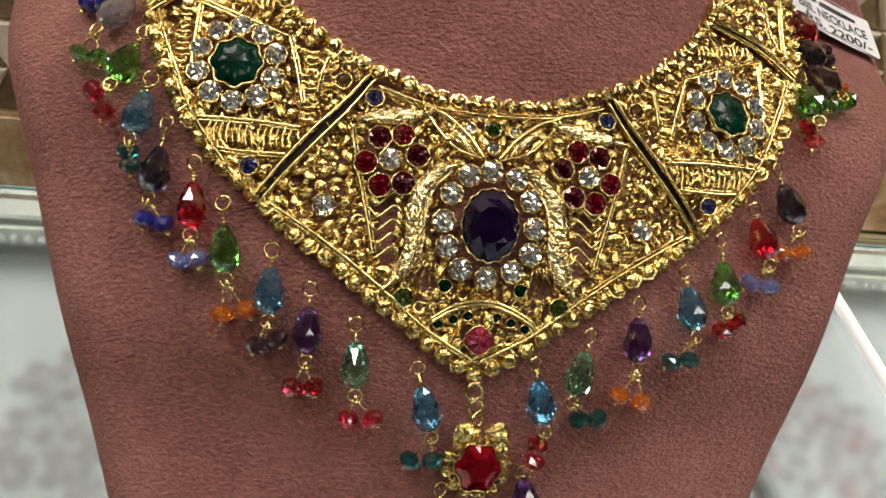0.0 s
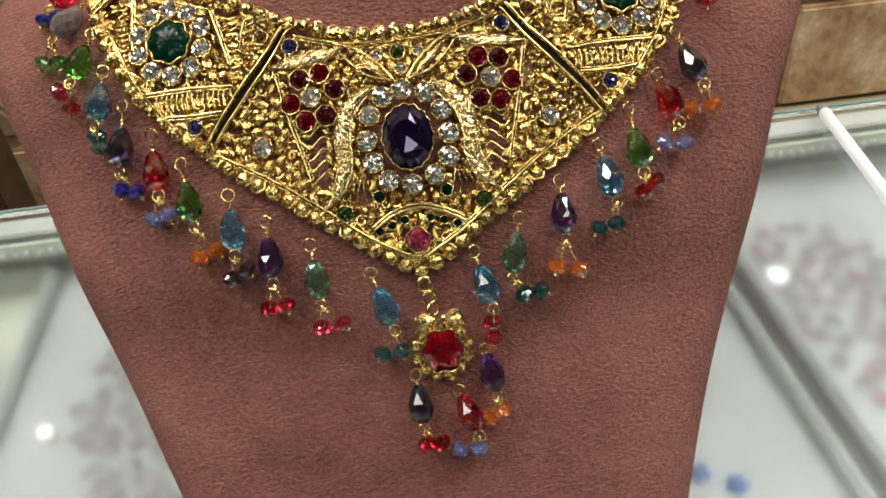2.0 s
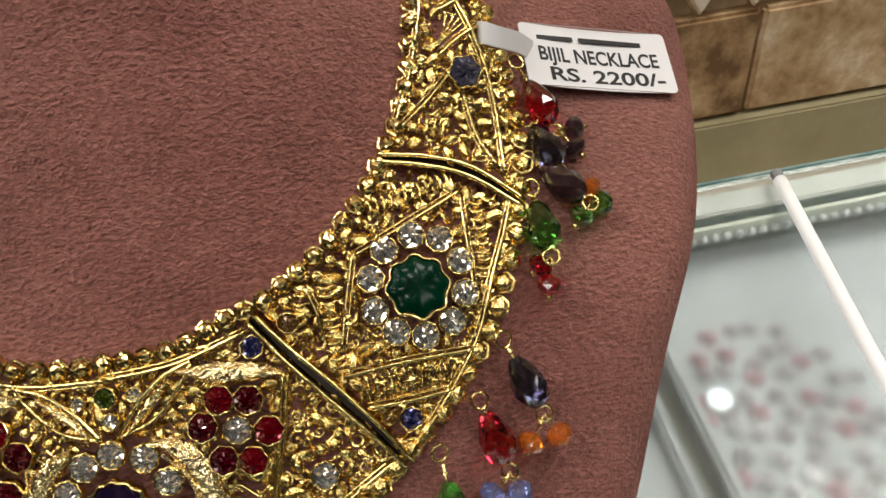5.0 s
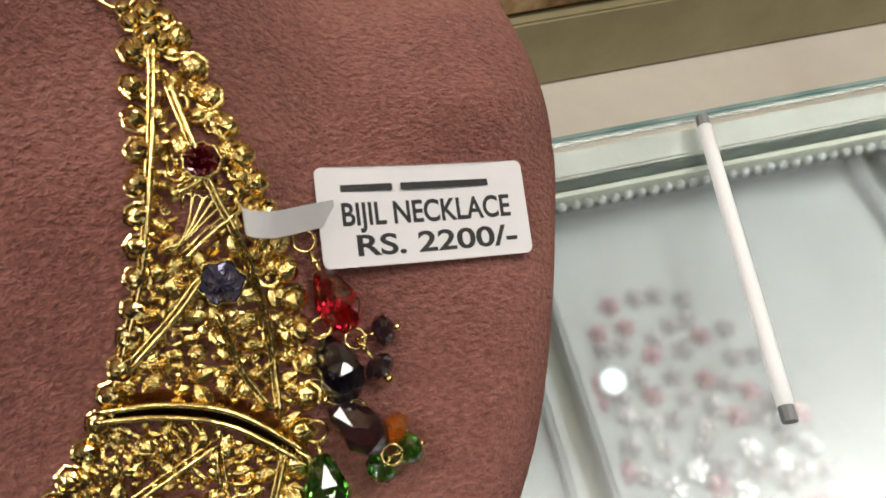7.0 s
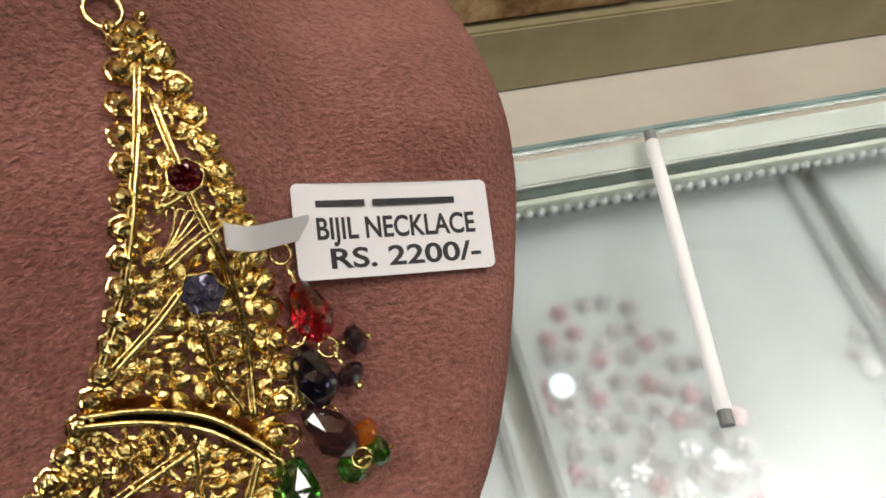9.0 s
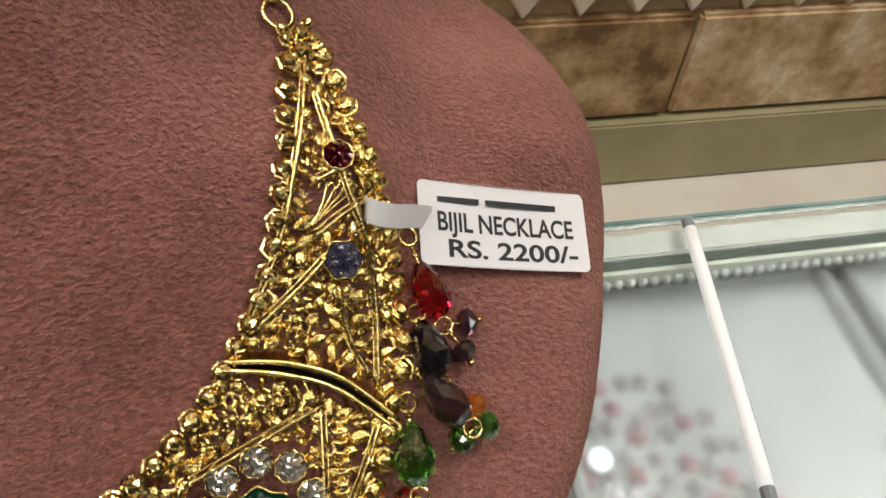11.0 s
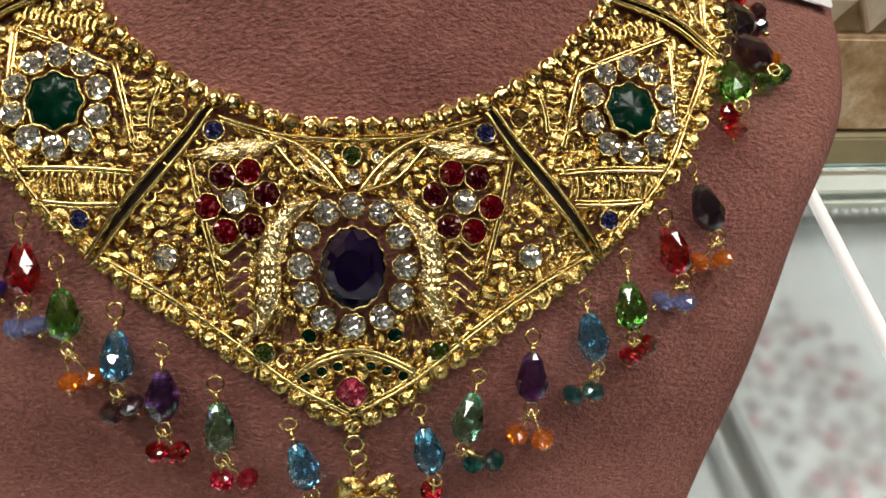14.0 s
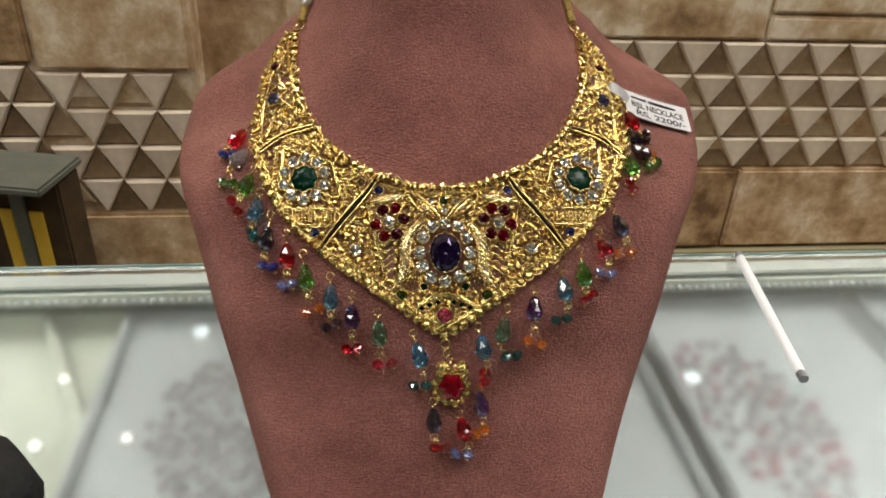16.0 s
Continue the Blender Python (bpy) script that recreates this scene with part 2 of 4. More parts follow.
def brilliant(r, tall, n=8, sx=1.0, sy=1.0, lobes=0, depth=0.0, rough=0.05):
    """A faceted stone: rings of points, each turned half a step, joined by triangles."""
    rings = [(1.0, 0.0, 2 * n), (0.98, 0.3, 2 * n), (0.76, 0.72, n), (0.52, 0.98, n)]
    verts, rows = [], []
    for q, z, k in rings:
        row = []
        for j in range(k):
            a = 2 * math.pi * (j + (0.5 if k == n and q < 0.5 else 0)) / k
            e = q * (1 + depth * math.cos(lobes * a)) if lobes else q
            e *= 1 + (random.uniform(-rough, rough) if z > 0 else 0)
            row.append(len(verts))
            verts.append((e * r * sx * math.cos(a), e * r * sy * math.sin(a), r * tall * (z + (random.uniform(-rough, rough) * 1.6 if z > 0 else 0))))
        rows.append(row)
    faces = []
    for j in range(2 * n):
        a, b = rows[0][j], rows[0][(j + 1) % (2 * n)]
        faces.append((a, b, rows[1][(j + 1) % (2 * n)], rows[1][j]))
    for j in range(n):
        p, q2, w = rows[1][2 * j], rows[1][2 * j + 1], rows[1][(2 * j + 2) % (2 * n)]
        m0, m1 = rows[2][j], rows[2][(j + 1) % n]
        faces += [(p, q2, m0), (q2, m1, m0), (q2, w, m1)]
        t0, t1 = rows[3][j], rows[3][(j + 1) % n]
        faces += [(m0, m1, t0), (m1, t1, t0)]
    k = len(verts)
    verts.append((0, 0, r * tall * 0.93))
    faces += [(rows[3][j], rows[3][(j + 1) % n], k) for j in range(n)]
    return verts, faces


def rosette(r, tall, n=8, lobes=0, depth=0.0, sx=1.0, sy=1.0, crease=1.0):
    """A small stone cut as a folded star, so that every facet faces another way."""
    verts, faces = [], []
    rings = [(1.0, 0.0, 0.0), (0.97, 0.42, 0.0), (0.66, 0.62, 0.34), (0.34, 0.86, -0.26)]
    k = 2 * n
    for q, z, fold in rings:
        for j in range(k):
            a = 2 * math.pi * j / k
            e = q * (1 + depth * math.cos(lobes * a)) if lobes else q
            h = z + crease * (fold * (0.5 if j % 2 else -0.5) + (random.uniform(-0.15, 0.15) if z else 0))
            verts.append((e * r * sx * math.cos(a), e * r * sy * math.sin(a), h * r * tall))
    for i in range(3):
        for j in range(k):
            m = (j + 1) % k
            a, b, c, d = i * k + j, i * k + m, (i + 1) * k + j, (i + 1) * k + m
            faces += [(a, b, c), (b, d, c)] if (i + j) % 2 else [(a, d, c), (a, b, d)]
    verts.append((0, 0, r * tall * 0.8))
    faces += [(3 * k + j, 3 * k + (j + 1) % k, 4 * k) for j in range(k)]
    return verts, faces


def cut_bead(profile, n):
    """A turned bead with triangular facets."""
    verts, faces = [], []
    for i, (r, z) in enumerate(profile):
        for j in range(n):
            a = 2 * math.pi * (j + 0.5 * (i % 2)) / n
            verts.append((r * math.cos(a), r * math.sin(a), z))
    for i in range(len(profile) - 1):
        for j in range(n):
            k = (j + 1) % n
            a, b, c, d = i * n + j, i * n + k, (i + 1) * n + j, (i + 1) * n + k
            faces += [(a, b, c), (b, d, c)] if i % 2 == 0 else [(a, d, c), (a, b, d)]
    faces += [tuple(range(n))[::-1], tuple(range((len(profile) - 1) * n, len(profile) * n))]
    return verts, faces


def nugget(r, n, seed):
    """A small knobbly hammered bead."""
    rnd = random.Random(seed)
    rows = [(0.7, -0.65), (1.0, -0.1), (0.96, 0.42), (0.66, 0.8), (0.36, 0.88)]
    verts = []
    for q, z in rows:
        for j in range(n):
            a = 2 * math.pi * (j + rnd.uniform(-0.2, 0.2)) / n
            e = q * r * rnd.uniform(0.94, 1.06)
            verts.append((e * math.cos(a), e * math.sin(a), z * r * rnd.uniform(0.92, 1.06)))
    faces = grid_faces(len(rows), n, True)
    faces.append(tuple(range((len(rows) - 1) * n, len(rows) * n)))
    return verts, faces


def cupped_bead(r, n, seed):
    """A bright faceted dome sitting in a small scalloped cup."""
    rnd = random.Random(seed)
    s = Shape()
    v, f = lathe([(r * 0.8, -r * 0.7), (r * 1.04, -r * 0.15), (r * 1.02, r * 0.1), (r * 0.84, r * 0.16)], 18, 1, 1, 6, 0.06)
    s.add(v, f[:-1])
    verts = []
    rows = [(0.86, 0.0), (0.84, 0.34), (0.64, 0.68), (0.3, 0.86)]
    for i, (q, z) in enumerate(rows):
        for j in range(n):
            a = 2 * math.pi * (j + 0.5 * (i % 2) + rnd.uniform(-0.12, 0.12)) / n
            e = q * r * rnd.uniform(0.95, 1.05)
            verts.append((e * math.cos(a), e * math.sin(a), z * r * rnd.uniform(0.94, 1.06)))
    s.add(verts, grid_faces(len(rows), n, True) + [tuple(range(3 * n, 4 * n))])
    return s


def ribbed_leaf():
    """A small pointed leaf of pressed gold, domed, with ribs across one end."""
    s, m = Shape(), 9
    verts = []
    for i in range(m):
        t = -1 + 2 * i / (m - 1)
        w = 0.6 * (1 - t * t) ** 0.7 + 0.03
        for q, z in ((-1, 0.0), (-0.8, 0.26), (0.0, 0.42), (0.8, 0.26), (1, 0.0)):
            verts.append((t, q * w + 0.16 * t * t, z * (1 - 0.6 * t * t) - 0.12))
    s.add(verts, grid_faces(m, 5))
    for i in range(4):
        t = -0.62 + i * 0.22
        w = 0.55 * (1 - t * t) ** 0.7
        s.add(*tube([Vector((t - 0.1, 0.05, 0.3)), Vector((t, 0.16 * t * t + w * 0.6, 0.28)), Vector((t + 0.1, 0.16 * t * t + w, 0.02))], 0.075, 4))
    return s.v, s.f


def box(x0, x1, y0, y1, z0, z1, bevel=0.0):
    bm = bmesh.new()
    bmesh.ops.create_cube(bm, size=1.0)
    for v in bm.verts:
        v.co = ((x0 + x1) / 2 + v.co.x * (x1 - x0), (y0 + y1) / 2 + v.co.y * (y1 - y0), (z0 + z1) / 2 + v.co.z * (z1 - z0))
    if bevel:
        bmesh.ops.bevel(bm, geom=bm.edges[:], offset=bevel, segments=2, affect="EDGES")
    s = Shape()
    bm.verts.index_update()
    s.add([v.co[:] for v in bm.verts], [[v.index for v in f.verts] for f in bm.faces])
    bm.free()
    return s


def spline(points, step):
    """Points along a smooth curve through the given ones."""
    p = [Vector(q) for q in points]
    p = [p[0] * 2 - p[1]] + p + [p[-1] * 2 - p[-2]]
    out = []
    for i in range(1, len(p) - 2):
        a, b, c, d = p[i - 1 : i + 3]
        n = max(1, round((c - b).length / step))
        for k in range(n):
            t = k / n
            out.append(0.5 * (2 * b + (c - a) * t + (2 * a - 5 * b + 4 * c - d) * t * t + (3 * b - a - 3 * c + d) * t**3))
    return out + [p[-2]]


def tube(points, radius, sides=6, flat=1.0, up=Vector((0, 0, 1)), closed=False):
    """A tube along points (already dense); flat squashes it along up."""
    verts = []
    n = len(points)
    for i, p in enumerate(points):
        if closed:
            d = points[(i + 1) % n] - points[i - 1]
        else:
            d = points[min(i + 1, n - 1)] - points[max(i - 1, 0)]
        d = d.normalized() if d.length > 1e-9 else Vector((1, 0, 0))
        side = d.cross(up)
        side = side.normalized() if side.length > 1e-6 else Vector((1, 0, 0))
        top = side.cross(d)
        r = radius[i] if isinstance(radius, list) else radius
        for j in range(sides):
            a = 2 * math.pi * j / sides
            verts.append(p + side * (r * math.cos(a)) + top * (r * flat * math.sin(a)))
    faces = grid_faces(n, sides, True)
    if closed:
        k = (n - 1) * sides
        faces += [(k + j, k + (j + 1) % sides, (j + 1) % sides, j) for j in range(sides)]
    else:
        faces += [tuple(range(sides))[::-1], tuple(range((n - 1) * sides, n * sides))]
    return verts, faces


def ring_points(centre, r, normal, n=14, squash=1.0):
    q = Vector(normal).to_track_quat("Z", "Y")
    return [Vector(centre) + q @ Vector((r * math.cos(2 * math.pi * k / n), r * squash * math.sin(2 * math.pi * k / n), 0)) for k in range(n)]


# ---------------------------------------------------------------- room
GLASS_Z = 0.905
WALL_Y = 0.44


def structure(name, shape, material, label, category=""):
    return tagged(part(name, shape, material), label, category or name.split("_")[0], kind="structure")


# added out of view: floor, ceiling and three walls that shape the reflections
structure("floor", box(-2.2, 2.2, -2.6, 0.7, -0.05, 0.0), FLOOR_M, "unseen floor, kept dark to deepen reflections in the gold")
structure("ceiling", box(-2.2, 2.2, -2.6, 0.7, 2.7, 2.8), PLASTER, "unseen ceiling, kept pale to brighten reflections in the gold")
structure("wall_east", box(2.1, 2.2, -2.6, 0.7, 0.0, 2.7), WALL_DARK, "unseen side wall, kept dark to deepen reflections in the gold")
structure("wall_west", box(-2.2, -2.1, -2.6, 0.7, 0.0, 2.7), WALL_DARK, "unseen side wall, kept dark to deepen reflections in the gold")
structure("wall_south", box(-2.1, 2.1, -2.6, -2.5, 0.0, 2.7), WALL_DARK, "unseen wall behind the camera, kept dark to deepen reflections in the gold")
wall = structure("wall_north", box(-2.1, 2.1, WALL_Y + 0.012, WALL_Y + 0.1, 0.0, 2.7), STONE, "brown stone wall with a band of triangular mosaic", "wall")

for lx, ly, lw in PANELS:
    lamp = tagged(new("ceiling_panel_lamp"), "square white ceiling panel lamp", "ceiling lamp", "ceiling panels")
    lamp.location = (lx, ly, 2.68)
    part("frame", box(-0.31, 0.31, -0.31, 0.31, 0.0, 0.018, 0.004), ALU, lamp)


def stone_block(name, parent, x0, x1, z0, z1, y, material):
    return part(name, box(x0, x1, y, y + 0.03, z0, z1, 0.003), material, parent)


def triangle(w, h, t, up):
    """A bevelled triangular mosaic piece, front towards -y, on its lower left corner."""
    pts = [(0, 0), (w, 0), (w / 2, h)] if up else [(0, h), (w / 2, 0), (w, h)]
    cx, cz = sum(p[0] for p in pts) / 3, sum(p[1] for p in pts) / 3
    s = Shape()
    back = [(x, 0.0, z) for x, z in pts]
    mid = [(x, -t * 0.6, z) for x, z in pts]
    front = [(cx + (x - cx) * 0.86, -t, cz + (z - cz) * 0.86) for x, z in pts]
    s.add(back + mid + front, grid_faces(3, 3, True) + [(6, 7, 8)])
    return s


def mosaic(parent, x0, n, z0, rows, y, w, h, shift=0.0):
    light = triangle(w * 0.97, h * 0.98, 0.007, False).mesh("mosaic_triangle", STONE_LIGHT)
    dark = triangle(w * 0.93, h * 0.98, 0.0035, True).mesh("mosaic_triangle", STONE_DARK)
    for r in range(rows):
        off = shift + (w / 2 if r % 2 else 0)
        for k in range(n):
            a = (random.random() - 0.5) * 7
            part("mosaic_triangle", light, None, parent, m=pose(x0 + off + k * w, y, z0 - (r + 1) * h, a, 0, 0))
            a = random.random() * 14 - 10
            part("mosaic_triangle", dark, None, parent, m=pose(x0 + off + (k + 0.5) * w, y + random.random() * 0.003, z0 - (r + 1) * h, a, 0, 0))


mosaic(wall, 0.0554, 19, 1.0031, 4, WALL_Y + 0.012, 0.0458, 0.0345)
for x0, x1, z0, z1 in ((0.02, 0.195, 0.765, 0.8630), (0.198, 0.382, 0.765, 0.8630), (0.385, 0.70, 0.765, 0.8630), (0.703, 1.0, 0.765, 0.8630)):
    stone_block("stone_block", wall, x0, x1, z0, z1, WALL_Y + 0.004, STONE)
for x0, x1, z0, z1 in ((-0.1, 0.372, 1.0051, 1.25), (0.375, 1.0, 1.0051, 1.0291), (0.375, 0.70, 1.0321, 1.25), (0.703, 1.0, 1.0321, 1.25)):
    stone_block("stone_block", wall, x0, x1, z0, z1, WALL_Y + 0.006, STONE)
structure("wall_base", box(-2.1, 2.1, WALL_Y - 0.004, WALL_Y + 0.0115, 0.69, 0.762, 0.002), OLIVE, "olive painted strip at the foot of the stone wall", "wall panel")
structure("ledge", box(-2.1, 2.1, 0.236, WALL_Y + 0.0115, 0.62, 0.689, 0.003), BEIGE, "pale beige ledge between the counter and the stone wall", "ledge")

pier = structure("wall_pier", box(-1.1, -0.177, WALL_Y - 0.03, WALL_Y + 0.011, 0.763, 1.7), STONE, "projecting brown stone pier with triangular mosaic", "wall")
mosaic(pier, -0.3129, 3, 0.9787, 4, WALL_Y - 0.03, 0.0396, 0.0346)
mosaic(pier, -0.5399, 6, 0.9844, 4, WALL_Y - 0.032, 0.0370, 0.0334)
for x0, x1, z0, z1 in ((-0.309, -0.179, 0.766, 0.838), (-0.560, -0.312, 0.766, 0.849), (-0.309, -0.179, 0.981, 1.12), (-0.560, -0.312, 0.986, 1.14)):
    stone_block("stone_block", pier, x0, x1, z0, z1, WALL_Y - 0.036, STONE)

# ---------------------------------------------------------------- glass counter
counter = tagged(new("glass_counter"), "glass-topped jewellery counter with white trays inside", "counter")
counter.location = (0, 0, 0)
EDGE_Y = 0.202
pane = part("glass_top", box(-1.2, 1.2, -0.62, EDGE_Y, GLASS_Z - 0.006, GLASS_Z), GLASS, counter, "clear glass top")
pane.visible_shadow = False
part("glass_edge", box(-1.2, 1.2, EDGE_Y + 0.0005, EDGE_Y + 0.004, GLASS_Z - 0.0065, GLASS_Z + 0.0005, 0.0008), GLASS_EDGE, counter, "greenish polished glass edge")
part("back_rail", box(-1.2, 1.2, EDGE_Y - 0.0165, EDGE_Y - 0.001, GLASS_Z - 0.026, GLASS_Z - 0.0075, 0.001), ALU, counter, "dull aluminium rail")
part("dark_strip", box(-1.2, 1.2, EDGE_Y - 0.0232, EDGE_Y - 0.017, GLASS_Z - 0.026, GLASS_Z - 0.0085, 0.0006), RAIL_DARK, counter, "dark green strip along the front of the rail")
part("back_panel", box(-1.2, 1.2, EDGE_Y - 0.014, EDGE_Y - 0.002, 0.0, GLASS_Z - 0.027), CASE_GREY, counter)
part("case_floor", box(-1.2, 1.2, -0.6, EDGE_Y - 0.015, 0.847, 0.857), CASE_GREY, counter)
part("front_panel", box(-1.2, 1.2, -0.62, -0.605, 0.0, GLASS_Z - 0.0065), CASE_GREY, counter)
for sx in (-1.2, 1.185):
    part("side_panel", box(sx, sx + 0.015, -0.604, EDGE_Y - 0.015, 0.0, GLASS_Z - 0.0065), CASE_GREY, counter)
trim_bead = Shape().add(*lathe([(0.0, -0.0024), (0.0017, -0.0016), (0.0024, 0), (0.0017, 0.0016), (0.0, 0.0024)], 6)).mesh("trim_bead", WHITE_TRAY, True)
for k in range(190):
    part("trim_bead", trim_bead, None, counter, m=pose(-0.6 + k * 0.0063, EDGE_Y - 0.0288, GLASS_Z - 0.0125))
part("beaded_trim", box(-0.7, 0.7, EDGE_Y - 0.0262, EDGE_Y - 0.0237, GLASS_Z - 0.017, GLASS_Z - 0.008), CASE_GREY, counter)


def tray(x0, x1, y0, y1, z):
    thing = tagged(new("display_tray"), "white lined jewellery display tray under glass", "tray", "counter trays")
    thing.location = ((x0 + x1) / 2, (y0 + y1) / 2, z)
    w, d = (x1 - x0) / 2, (y1 - y0) / 2
    part("lining", box(-w, w, -d, d, 0, 0.012, 0.004), WHITE_TRAY, thing)
    for a, b, c, e in ((-w, -w + 0.006, -d, d), (w - 0.006, w, -d, d), (-w + 0.0065, w - 0.0065, d - 0.006, d), (-w + 0.0065, w - 0.0065, -d, -d + 0.006)):
        part("rim", box(a, b, c, e, 0.0125, 0.02, 0.002), WHITE_TRAY, thing)
    return thing


TRAY_Z = 0.858
tray(-0.200, 0.156, -0.3, 0.186, TRAY_Z)
tray(0.166, 0.338, -0.3, 0.186, TRAY_Z)
tray(0.348, 0.58, -0.3, 0.186, TRAY_Z)


def flower_stud(material):
    s, q = Shape(), 0.72
    for k in range(5):
        a = 2 * math.pi * k / 5
        v, f = lathe([(0.0025, 0), (0.0028, 0.0014), (0.0015, 0.0026)], 6)
        s.add([(x + 0.0044 * math.cos(a), y + 0.0044 * math.sin(a), z) for x, y, z in v], f)
    s.add(*lathe([(0.003, 0), (0.003, 0.003), (0.0014, 0.0044)], 8))
    s.v = [(x * q, y * q, z * q) for x, y, z in s.v]
    return s.mesh("earring", material)


STUD = {"silver": flower_stud(SILVER), "pink": flower_stud(PINK_SILVER), "blue": flower_stud(BLUE_SILVER)}


def earring(x, y, kind):
    ob = part("earring", STUD[kind], None, m=pose(x, y, TRAY_Z + 0.0128, random.uniform(-8, 8), random.uniform(-8, 8), random.uniform(0, 70)))
    words = {"silver": "small silver flower earring on the white tray", "pink": "small pink enamel flower earring on the white tray", "blue": "small blue enamel flower earring on the white tray"}
    tagged(ob, words[kind], "earring", "earrings on the trays")


def pile(cx, cy, rx, ry, n, kinds, lean=0.0):
    spots = []
    for _ in range(n * 30):
        if len(spots) == n:
            break
        a, r = random.uniform(0, 6.283), math.sqrt(random.random())
        x = cx + rx * r * math.cos(a)
        y = cy + ry * r * math.sin(a) + lean * (x - cx)
        if all((x - p) ** 2 + (y - q) ** 2 > 0.0082**2 for p, q in spots):
            spots.append((x, y))
            earring(x, y, random.choice(kinds))


pile(-0.119, 0.074, 0.044, 0.059, 75, ["silver"])
pile(-0.121, -0.029, 0.054, 0.048, 36, ["silver"])
pile(0.213, 0.062, 0.042, 0.074, 78, ["silver", "pink", "silver", "silver"], -0.4)
pile(0.209, -0.041, 0.053, 0.037, 36, ["silver", "pink", "silver"])
pile(0.371, 0.077, 0.057, 0.061, 48, ["silver", "silver", "pink"])
pile(0.104, -0.018, 0.009, 0.036, 4, ["blue"])


# added glowing discs: cool ones as mirrored ceiling lamps, warm ones as glints
def glint_disc(x, y, warm=False, r=0.0055):
    thing = tagged(new("glint_disc"), "small glowing disc standing in for reflected lamp light at the counter", "puck light", "case lights")
    thing.location = (x, y, TRAY_Z + 0.0126)
    part("disc_rim", Shape().add(*lathe([(r * 1.2, 0), (r * 1.2, 0.002), (r * 1.05, 0.003)], 16)), ALU, thing)
    part("disc_face", Shape().add(*lathe([(r, 0.0031), (r * 0.8, 0.0042), (0.0, 0.0046)], 16)), GLINT_WARM if warm else GLINT_COOL, thing, smooth=True)


glint_disc(0.182, 0.095)
glint_disc(-0.146, 0.162)
for x, y in ((-0.223, 0.117), (-0.173, 0.063), (-0.222, 0.060)):
    glint_disc(x, y, True, 0.003)

# glowing bar laid on the glass as a ceiling tube's reflection, and the case's divider
tube_reflection = tagged(new("tube_reflection"), "slim glowing bar standing in for a tube lamp's reflection in the glass", "light tube")
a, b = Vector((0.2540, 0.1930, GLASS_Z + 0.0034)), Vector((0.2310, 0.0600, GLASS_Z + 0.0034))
part("tube", Shape().add(*tube([a.lerp(b, k / 6) for k in range(7)], 0.0032, 10)), REFLECTED_TUBE, tube_reflection, smooth=True)
for p, q in ((a, a - (b - a).normalized() * 0.006), (b, b + (b - a).normalized() * 0.006)):
    part("reflection_end", Shape().add(*tube([p, q], 0.003, 10)), WHITE_TRAY, tube_reflection)
tagged(part("case_divider", box(-0.082, 0.082, -0.0035, 0.0035, 0, 0.012, 0.001), CASE_GREY, m=pose(-0.228, 0.129, 0.8585, 0, 0, -64)), "dull metal divider standing inside the glass case", "divider")
pouch = Shape().add(*lathe([(0.05, 0), (0.062, 0.012), (0.058, 0.03), (0.04, 0.046), (0.014, 0.053), (0.0, 0.0535)], 24, 1.1, 0.9, 5, 0.05))
tagged(part("velvet_pouch", pouch, BLACK, smooth=True, m=pose(-0.232, -0.010, GLASS_Z + 0.0004) @ Matrix.Scale(0.62, 4)), "soft black cloth pouch lying on the glass", "pouch")
crate = tagged(new("wooden_box"), "dark brown wooden box with yellow edging", "box")
crate.matrix_world = pose(-0.270, 0.335, 0.6895, 0, 0, -12)
part("body", box(-0.19, -0.006, -0.02, 0.014, 0.0005, 0.226, 0.002), DARK, crate)
for x0, x1 in ((-0.062, -0.05), (-0.036, -0.023)):
    part("edging", box(x0, x1, -0.0225, -0.0205, 0.001, 0.198, 0.0008), YELLOW, crate, "yellow stripe")
part("corner_post", box(-0.0495, -0.0365, -0.0235, -0.0205, 0.0008, 0.2259, 0.0008), LID_GREY, crate, "grey metal corner strip")
part("lid", box(-0.194, -0.002, -0.05, 0.017, 0.2269, 0.2344, 0.002), LID_GREY, crate, "greyish lid")

# ---------------------------------------------------------------- bust
# The bust's own frame: x across, y up along its leaning front, z out of it.
BUST = Matrix(((0.9976, 0.012, -0.0678, -0.0027), (-0.0646, 0.5059, -0.8602, -0.0022), (0.0239, 0.8625, 0.5055, 1.0417), (0, 0, 0, 1)))
ROW_V = (-0.32, -0.12, -0.06, -0.03, 0.0, 0.024, 0.05, 0.08, 0.11, 0.18, 0.26)
ROW_C = (0.000, 0.000, 0.001, 0.004, 0.001, -0.005, -0.0135, -0.0215, -0.026, -0.038, -0.052)
ROW_K = (1.2, 1.2, 1.2, 1.2, 1.2, 0.9, 1.6, 2.1, 5.8, 7.5, 7.5)
WIDE_V = (-0.32, -0.24, -0.18, -0.125, -0.083, -0.052, -0.017, 0.015, 0.041, 0.062, 0.080, 0.092, 0.101, 0.108, 0.115, 0.125, 0.18, 0.26)
WIDE_L = (0.065, 0.052, 0.058, 0.073, 0.085, 0.0935, 0.1035, 0.1135, 0.1215, 0.1225, 0.1170, 0.109, 0.097, 0.084, 0.071, 0.063, 0.060, 0.058)
WIDE_R = (0.065, 0.050, 0.054, 0.0672, 0.0775, 0.0870, 0.0990, 0.1115, 0.1225, 0.1290, 0.1268, 0.121, 0.112, 0.099, 0.080, 0.066, 0.060, 0.058)


